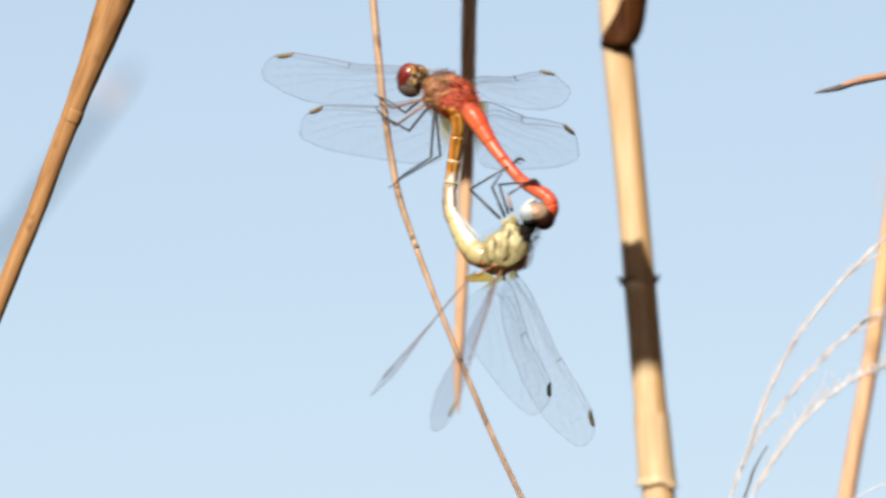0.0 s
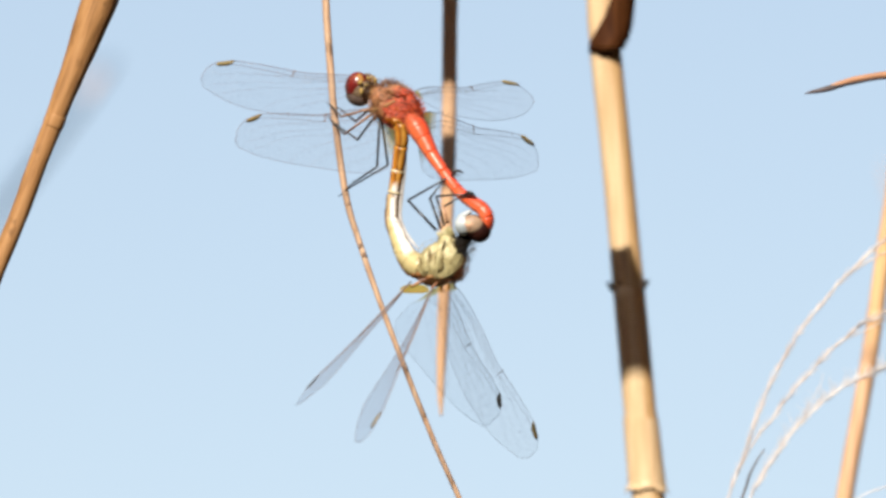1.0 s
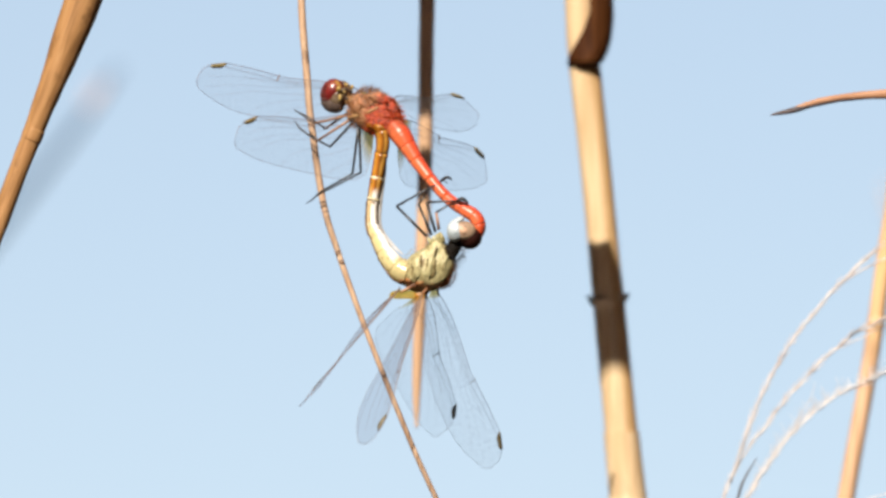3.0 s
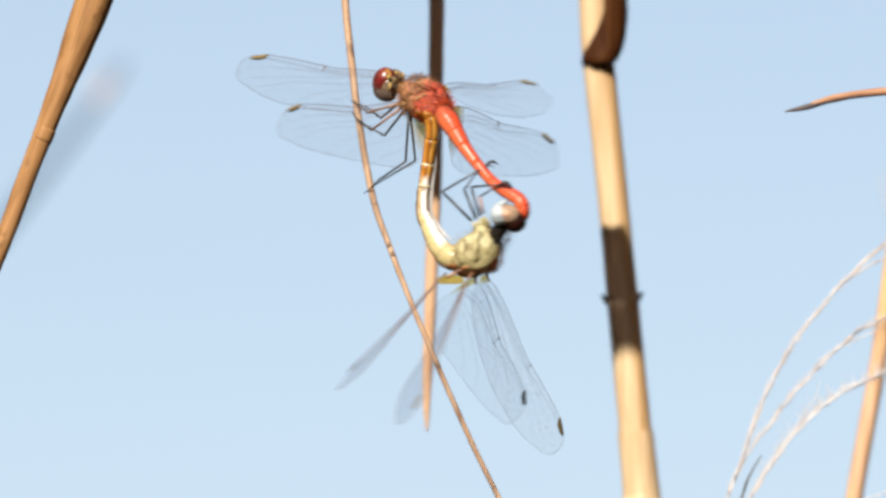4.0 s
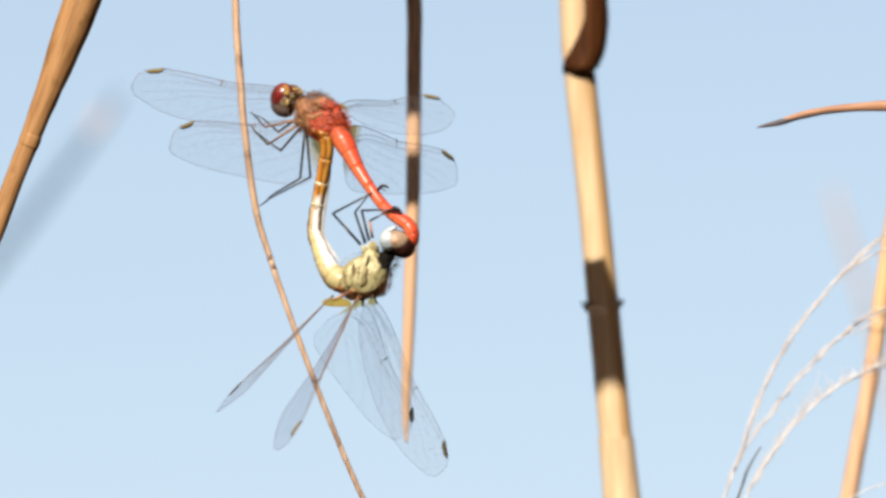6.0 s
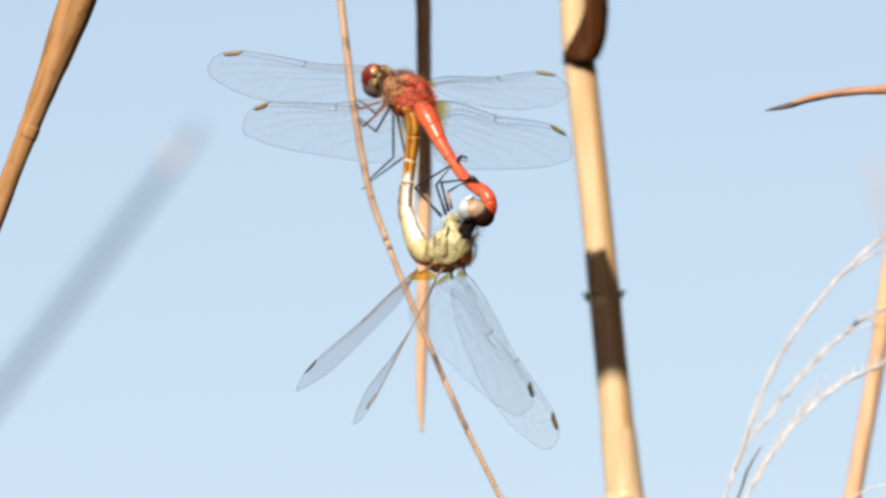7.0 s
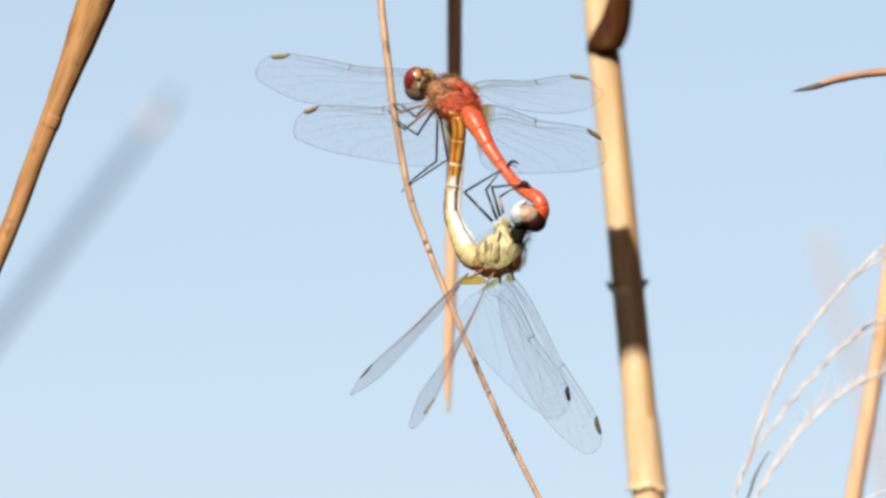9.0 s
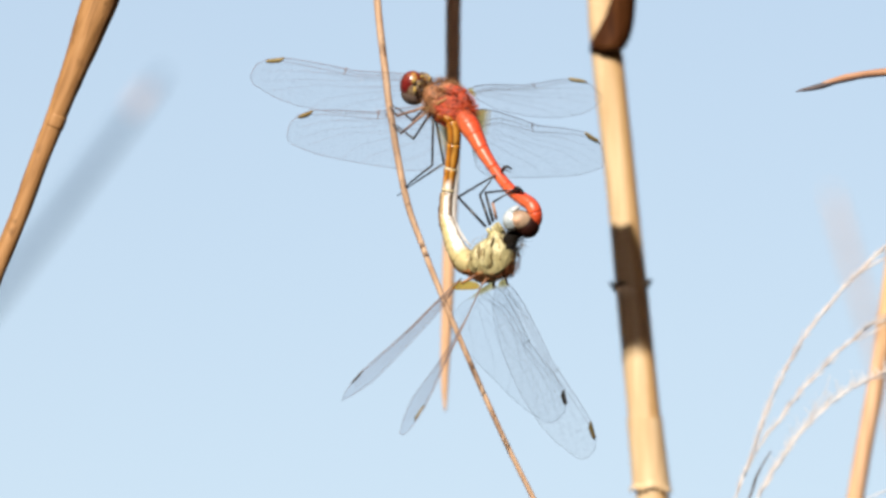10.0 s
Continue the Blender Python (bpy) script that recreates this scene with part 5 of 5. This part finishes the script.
# ---- what moves: all sways in a light wind ----
# the perch and the pair turn together: seconds, mm to the side, mm up, turns in degrees
SWING = [(0, -0.13, 8.71, -0.6, 6.2, 1.1), (0.1, -2.66, 8.79, -0.8, 1.2, 1.2), (0.2, -5.32, 8.87, -1.0, -4.6, 1.3), (0.3, -7.36, 8.95, -1.2, -5.1, 1.4),
         (0.4, -5.89, 9.03, -1.3, -5.6, 1.6), (0.5, -3.59, 9.11, -1.4, -2.4, 1.6), (0.6, -2.03, 8.87, -1.1, -5.0, 1.3), (0.7, -1.25, 8.63, -0.8, 0.2, 1.0),
         (0.8, -2.48, 8.39, -0.5, 5.6, 0.6), (0.9, -5.28, 8.15, -0.3, 1.3, 0.3), (1, -7.30, 7.91, 0.0, 0.0, -0.0), (1.1, -8.13, 8.07, -0.2, -3.4, 0.2),
         (1.2, -6.68, 8.22, -0.4, -0.9, 0.4), (1.3, -4.66, 8.38, -0.5, 0.0, 0.6), (1.4, -2.96, 8.53, -0.7, 1.4, 0.8), (1.5, -3.31, 8.68, -0.9, -0.2, 1.0),
         (1.6, -4.52, 8.52, -0.8, -7.0, 0.8), (1.7, -5.04, 8.36, -0.6, -0.9, 0.6), (1.8, -7.73, 8.20, -0.5, -1.6, 0.4), (1.9, -8.61, 8.03, -0.3, -2.4, 0.2),
         (2, -8.13, 7.87, -0.2, 1.6, -0.1), (2.1, -7.85, 8.10, -0.4, 6.0, -0.0), (2.2, -8.06, 8.34, -0.6, 1.1, -0.0), (2.3, -6.37, 8.57, -0.8, 2.6, 0.0),
         (2.4, -7.45, 8.81, -1.0, -1.7, 0.1), (2.5, -6.44, 9.04, -1.2, 0.0, 0.1), (2.6, -6.28, 9.02, -1.4, 1.3, -0.2), (2.7, -7.07, 9.00, -1.6, 4.0, -0.5),
         (3.8, -1.56, 9.20, -1.8, 21.8, -1.3), (3.9, 0.25, 10.07, -2.3, 21.3, -0.7), (4, -1.49, 10.93, -2.8, 4.4, 0.2), (4.1, -4.97, 10.86, -2.4, -6.7, 0.3),
         (4.2, -10.62, 10.78, -2.0, -12.4, 0.2), (4.3, -13.61, 10.36, -2.1, -6.0, -0.4), (4.4, -14.42, 9.94, -2.2, -4.3, -0.9),
         (4.5, -14.63, 9.52, -2.4, 4.1, -1.5), (4.6, -16.17, 9.50, -2.1, 7.3, -1.5), (4.7, -18.54, 9.49, -1.5, -6.3, -1.1),
         (4.8, -18.03, 9.48, -1.1, -13.9, -1.0), (4.9, -15.63, 9.46, -0.8, -0.9, -1.0), (5, -11.04, 9.45, -0.5, 3.7, -0.9), (5.1, -8.61, 9.54, -0.5, 6.7, -1.2),
         (5.2, -9.96, 9.63, -0.4, 5.2, -1.4), (5.3, -13.60, 9.73, -0.3, -2.9, -1.6), (5.4, -16.68, 9.82, -0.2, -2.6, -1.8),
         (5.5, -20.54, 9.91, -0.1, -9.5, -2.1), (5.6, -20.02, 9.30, 0.2, -4.6, -2.0), (5.7, -18.99, 8.69, 0.4, 2.9, -2.0),
         (6.8, -3.36, 10.95, -1.2, -3.5, -0.1), (6.9, -2.23, 11.09, -1.7, -5.7, 0.7), (7, -1.63, 11.24, -2.2, -8.4, 1.5), (7.1, -0.66, 10.99, -2.2, -12.6, 1.5),
         (7.2, -0.14, 10.75, -2.2, -13.9, 1.4), (7.3, 0.12, 10.50, -2.1, -12.2, 1.2), (7.4, 0.21, 10.25, -2.0, -9.9, 1.0), (7.5, -0.04, 10.01, -1.9, -2.1, 0.8),
         (7.6, -0.25, 9.84, -1.8, 5.6, 0.8), (7.7, -1.67, 9.67, -1.8, 2.2, 1.0), (7.8, -1.76, 9.50, -1.9, -0.8, 1.2), (7.9, -0.98, 9.32, -1.9, -4.6, 1.5),
         (8, 0.69, 9.15, -2.0, -7.5, 1.7), (8.1, 0.71, 8.95, -1.8, -10.0, 1.5), (8.2, 0.03, 8.75, -1.6, -9.1, 1.3), (8.3, -0.84, 8.55, -1.4, -4.9, 1.1),
         (8.4, -2.04, 8.35, -1.2, -8.0, 0.9), (8.5, -2.27, 8.15, -1.0, -5.6, 0.7), (8.6, -2.05, 8.32, -1.1, -5.7, 0.8), (8.7, -0.20, 8.48, -1.2, -5.0, 0.9),
         (8.8, 0.64, 8.64, -1.3, -4.7, 0.9), (8.9, 1.20, 8.80, -1.5, -4.7, 1.0), (9, 1.86, 8.96, -1.6, -3.3, 1.1), (9.1, 1.03, 8.89, -1.6, -7.6, 1.0),
         (9.2, 0.36, 8.82, -1.6, -5.0, 0.8), (9.3, -0.48, 8.75, -1.6, -5.6, 0.7), (9.4, -0.91, 8.68, -1.5, -6.7, 0.6), (9.5, -0.95, 8.61, -1.5, -3.1, 0.4),
         (9.6, -0.68, 8.54, -1.4, -4.1, 0.5), (9.7, -0.45, 8.47, -1.3, -7.4, 0.6), (9.8, -0.42, 8.39, -1.2, -4.9, 0.7), (9.9, -0.13, 8.32, -1.1, -4.0, 0.8),
         (10, 0.53, 8.24, -1.0, -4.7, 0.8)]
# the perch alone: seconds, mm to the side, mm up, lean in degrees
PERCH = [(0, -1.3, 8.57, 1), (0.1, -2.9, 8.61, 1.14), (0.2, -4.43, 8.65, 1.28), (0.3, -6.36, 8.68, 1.42), (0.4, -4.79, 8.72, 1.56), (0.5, -3.12, 8.76, 1.7),
         (0.6, -1.06, 8.59, 1.32), (0.7, -1.32, 8.42, 0.94), (0.8, -3.58, 8.25, 0.56), (0.9, -5.61, 8.08, 0.18), (1, -7.4, 7.91, -0.2), (1.1, -7.55, 7.99, 0.04),
         (1.2, -6.6, 8.07, 0.28), (1.3, -4.74, 8.16, 0.53), (1.4, -3.3, 8.24, 0.77), (1.5, -3.35, 8.32, 1.01), (1.6, -3.15, 8.23, 0.85), (1.7, -4.86, 8.14, 0.7),
         (1.8, -7.37, 8.04, 0.54), (1.9, -8.04, 7.95, 0.39), (2, -8.3, 7.86, 0.23), (2.1, -8.87, 8.05, 0.25), (2.2, -8.23, 8.23, 0.27), (2.3, -6.85, 8.42, 0.3),
         (2.4, -7.16, 8.6, 0.32), (2.5, -6.53, 8.79, 0.34), (2.6, -6.55, 8.82, 0.34), (2.7, -7.79, 8.86, 0.32), (3.8, -4.67, 9.02, 0.21), (3.9, -2.87, 9.61, 0.97),
         (4, -2.3, 10.19, 1.9), (4.1, -3.68, 10.21, 0.9), (4.2, -7.6, 10.22, -0.09), (4.3, -12.06, 9.86, -0.2), (4.4, -13.34, 9.49, -0.31), (4.5, -15.28, 9.13, -0.42),
         (4.6, -17.33, 9.2, -0.27), (4.7, -17.06, 9.27, -0.12), (4.8, -14.89, 9.35, 0.03), (4.9, -15.14, 9.42, 0.18), (5, -11.36, 9.49, 0.33), (5.1, -9.51, 9.54, 0.01),
         (5.2, -10.61, 9.59, -0.3), (5.3, -12.77, 9.65, -0.62), (5.4, -15.94, 9.7, -0.93), (5.5, -18.42, 9.75, -1.25), (5.6, -18.98, 9.31, -1.04), (5.7, -19.47, 8.87, -0.82),
         (6.8, -2.56, 10.66, 1.53), (6.9, -1.06, 10.78, 1.89), (7, 0.03, 10.89, 2.25), (7.1, 1.93, 10.64, 2.1), (7.2, 2.79, 10.39, 1.95), (7.3, 2.72, 10.13, 1.79),
         (7.4, 2.37, 9.88, 1.64), (7.5, 0.57, 9.63, 1.49), (7.6, -1.1, 9.46, 1.69), (7.7, -1.93, 9.29, 1.89), (7.8, -1.48, 9.12, 2.08), (7.9, 0.01, 8.95, 2.28),
         (8, 2.24, 8.78, 2.48), (8.1, 2.79, 8.62, 2.3), (8.2, 1.91, 8.46, 2.12), (8.3, 0.13, 8.3, 1.93), (8.4, -0.43, 8.14, 1.75), (8.5, -1.16, 7.98, 1.57),
         (8.6, -0.9, 8.12, 1.69), (8.7, 0.82, 8.27, 1.81), (8.8, 1.62, 8.41, 1.92), (8.9, 2.2, 8.56, 2.04), (9, 2.59, 8.7, 2.16), (9.1, 2.62, 8.64, 2.07),
         (9.2, 1.41, 8.59, 1.97), (9.3, 0.68, 8.53, 1.88), (9.4, 0.47, 8.48, 1.78), (9.5, -0.32, 8.42, 1.69), (9.6, 0.17, 8.36, 1.78), (9.7, 1.09, 8.31, 1.86),
         (9.8, 0.61, 8.25, 1.95), (9.9, 0.74, 8.2, 2.03), (10, 1.54, 8.14, 2.12)]
SHADE = [(0, 0, 0.2), (0.2, 0, 0.7), (0.4, 0, 0.1), (0.5, 0, -0.2), (0.7, 0, 0.7), (1, 0, 0.0), (1.4, 0, 0.8), (1.6, 0, 1.2), (1.8, 0, 1.7), (2, 0, 2.1), (2.2, 0, 1.6), (2.5, 0, 3.0), (2.7, 0, 2.4), (3.8, 0, 6.0),
         (4, 0, 5.5), (4.1, 0, 5.2), (4.2, 0, 3.7), (4.3, 0, 2.1), (4.4, 0, 0.7), (4.5, 0, 1.4), (4.6, 0, 5.3), (4.7, 0, 8.8), (4.8, 0, 9.8), (4.9, 0, 7.5), (5, 0, 5.4), (5.1, 0, 5.2), (5.2, 0, 5.7), (5.3, 0, 5.3),
         (5.4, 0, 4.9), (5.5, 0, 4.0), (5.6, 0, 2.6), (5.7, 0, 0.9), (6.8, 0, 3.1), (7, 0, 1.3), (7.2, 0, 2.7), (7.4, 0, 3.1), (7.7, 0, 1.9), (8, 0, 3.0), (8.3, 0, 4.6), (8.6, 0, 2.4), (9.1, 0, 3.3), (9.5, 0, 3.0),
         (10, 0, 3.6)]
LEAN = [(0, 0.95, 0), (0.5, 0.39, 0), (1, 0, 0), (1.5, 0.17, 0), (2, -0.09, 0), (2.5, -0.02, 0), (4, -0.64, 0), (4.5, -0.09, 0),
         (5, 0.16, 0), (5.5, 0.17, 0), (7, -0.17, 0), (7.5, -0.58, 0), (8, -0.15, 0), (8.5, -0.31, 0), (9, -0.38, 0), (9.5, -0.19, 0),
         (10, -0.2, 0)]
LEAF = [(0, -0.26, -0.70), (0.5, 0.43, -0.26), (1, 0, 0), (1.5, -0.48, -0.22), (2, -0.48, -0.26), (2.5, -1.22, -0.74), (3.8, -2.83, -1.48), (4, -2.13, -0.83),
        (4.2, -3.83, -1.91), (4.5, -2.91, -1.09), (5, -6.57, -3.00), (5.5, -3.87, -2.43), (6.8, -2.91, -1.65), (7, -2.26, -1.00), (7.5, -3.09, -0.78),
        (8, -1.43, 0.61), (8.5, -1.96, 0.39), (9, -1.61, 0.30), (9.5, -2.09, 0.30), (10, -1.61, 0.30)]
GRASS = [(0, -1.30, -0.26), (0.5, -0.26, 0), (1, 0, 0), (1.5, 0.74, -0.22), (2, 1.09, 0.09), (2.5, 1.48, 0.39), (3.8, 2.6, 1.0), (4, 0.57, 1.00), (4.2, 0.4, 1.2), (4.5, 1.70, 2.22),
         (5, 4.83, 3.09), (5.5, 3.00, 3.65), (6.8, 4.7, 2.5), (7, 3.48, 2.04), (7.5, 2.39, 0.78), (8, 2.13, 0), (8.5, 1.52, -0.30), (9, 1.00, -0.39), (9.5, 0.26, -0.57), (10, 0.74, -0.39)]
SIDE = [(0, -1.54, -0.49), (0.5, -0.60, -0.33), (1, 0.00, 0.00), (1.5, 1.13, 0.47), (2, 1.55, 0.71), (2.5, 2.61, 1.07), (3.8, 3.86, 1.43), (4.2, 1.07, 1.04), (4.5, 3.39, 1.57), (5, 6.11, 1.79), (5.5, 4.07, 1.98), (6.8, 5.89, 1.32), (7.2, 4.21, 0.70), (7.6, 3.38, 0.15), (8.2, 2.52, -0.08), (9, 1.66, -0.03), (10, 1.46, -0.03)]
HANG = [(0, 0.87, 0.27, -0.58), (0.5, -1.09, 0.73, -0.66), (1, -0.15, 0.5, -0.26), (1.5, 0.18, 0.81, -0.29), (2, -0.02, 0.54, -0.11), (2.5, -0.65, 0.95, -0.38), (4, -1.33, 0.14, -0.31), (4.5, -0.89, -0.59, -0.12),
         (5, -2.52, -0.41, -0.43), (5.5, -2.44, -0.81, -0.42), (7, 0.16, -0.41, 0.77), (7.5, 0.45, 0.49, 0), (8, -0.22, 0.99, -0.08), (8.5, 0.32, 0.95, 0.04), (9, 1.03, 1.13, 0.15), (9.5, 0.68, 0.95, -0.05),
         (10, 0.14, 1.31, -0.15)]
SHADE_LOW = [(0, 0.87, 0), (0.5, -1.09, 0), (1, -0.15, 0), (1.5, 0.18, 0), (2, -0.02, 0), (2.5, -0.65, 0), (4, -1.33, 0), (4.5, -0.89, -0.9),
         (5, -2.52, 0), (5.5, -2.44, 0.3), (7, 0.16, 0), (7.5, 0.45, 0), (8, -0.22, 0), (8.5, 0.32, 0), (9, 1.03, 0), (9.5, 0.68, 0),
         (10, 0.14, 0)]
SHADE_HANG = [(0, 0.87, -11.5), (0.5, -1.09, 1.74), (1, -0.15, 0.7), (1.5, 0.18, -0.04), (2, -0.02, 0.26), (2.5, -0.65, 0.13), (4, -1.33, -8.39), (4.5, -0.89, 1.52),
         (5, -2.52, 2.65), (5.5, -2.44, 2), (7, 0.16, -8.74), (7.5, 0.45, -10), (8, -0.22, -10.53), (8.5, 0.32, 0.31), (9, 1.03, -10.39), (9.5, 0.68, -10.39),
         (10, 0.14, -10.39)]
FAR_A = [(0, 1.7, -2.92), (1, 0, 0), (2.5, 4.5, -0.06), (3.8, 5.28, 1.95), (4.2, 1.82, 1.7), (4.5, 4.31, 3.47), (5, 8.93, 3.34), (5.5, 4.31, -1.09),
         (6.8, 19.86, -8.63), (7, 23.07, -12.33), (7.5, 21.8, -18.34), (8, 17.2, -10.48), (8.5, 15.71, -6.81), (9, 13.06, -7.35), (10, 9.9, -3.1)]
FAR_B = [(0, -2.74, -1.17), (1, 0, 0), (2.5, 4.17, -1.37), (3.8, 3.46, -0.52), (4.5, -1.24, 1.11), (5, -0.85, -2.28), (5.5, -6.46, 0.78), (6.8, -3.46, -2.09),
         (7, 1.96, 3.72), (7.5, -9.85, -11.22), (8, -5.3, -9), (8.5, -2.3, -2.6), (9, -14.5, -13.6), (9.5, -3.6, -6.7), (10, -12.20, -5.28)]


# lean of the tall culm about its middle: seconds, degrees
BEND = [(0, -0.27), (1, 0), (2, 0.4), (2.5, 0.27), (4, 0.25), (4.5, 0.14), (5, 0.66), (5.5, 0.14), (7, 0.5), (7.5, 0.4), (8.5, 0.4), (9.5, 0.27), (10, 0.4)]


def sway(ob, rows):
    rest = ob.matrix_world.copy()
    walk(ob, [(t, rest @ pose(x * MM, y * MM, 0)) for t, x, y in rows])


def nod(ob, middle, rows):
    """Shift and lean about a point of the thing."""
    rest = ob.matrix_world.copy()
    mid = rest.inverted() @ (STAND @ (Vector(middle) * MM))
    walk(ob, [(t, rest @ Matrix.Translation(mid) @ pose(x * MM, y * MM, 0, 0, 0, rz) @ Matrix.Translation(-mid)) for t, x, y, rz in rows])


# slow shifts of the wings on their hinges, in order of building: drawing units to the side and up near the tip, at three spells
FLEX = [((0, 0), (1.5, 3), (7, 2)), ((0, 0), (1, 3), (4.3, 1)), ((0, 0), (1.5, -3), (0.5, 4.5)), ((-5, 0), (4, 1.5), (2, 4.3)),
        ((0, 0), (0, 6), (-3, 3)), ((0, 0), (-3, 8), (-2.5, 6)), ((0, 0), (1.5, 1.5), (2.5, 2)), ((0, 0), (-5, -2), (-1.7, -6))]


def flex(ob, hinge, spot, spells):
    """Turn a wing on its hinge by the least turn that shifts its spot so far."""
    v = spot - hinge
    a = np.array([[0, v.z, -v.y], [-v.z, 0, v.x]])
    rows = []
    for (t0, t1), shift in zip(((0, 2.7), (3.8, 5.7), (6.8, 10)), spells):
        w = Vector(np.linalg.lstsq(a, np.array(shift, float), rcond=None)[0])
        turn = Matrix.Rotation(w.length, 4, w) if w.length > 1e-9 else Matrix()
        m = Matrix.Translation(hinge * G) @ turn @ Matrix.Translation(-hinge * G)
        rows += [(t0, m), (t1, m)]
    walk(ob, rows)


def motions():
    walk(stem, [(t, STAND @ pose(x * MM, y * MM, 0, 0, 0, rz)) for t, x, y, rz in PERCH])
    for ob in (red_one, pale_one):
        walk(ob, [(t, STAND @ pose(x * MM, y * MM, 0, rx, ry, rz)) for t, x, y, rx, ry, rz in SWING])
    for (ob, hinge, spot), spells in zip(WINGS, FLEX):
        flex(ob, hinge, spot, spells)
    bpy.context.view_layer.update()
    nod(tall, q(1093, 293, 100), [(t, 0, 0, rz) for t, rz in BEND])
    nod(broken, q(790, 370, 80), HANG)
    for ob, rows in ((leaning, LEAN), (leafy, LEAF), (grass, GRASS), (side, SIDE), (far_a, FAR_A), (far_b, FAR_B), (shade_a, SHADE), (shade_c, SHADE), (shade_b, SHADE_HANG), (shade_d, SHADE_LOW)):
        sway(ob, rows)


motions()
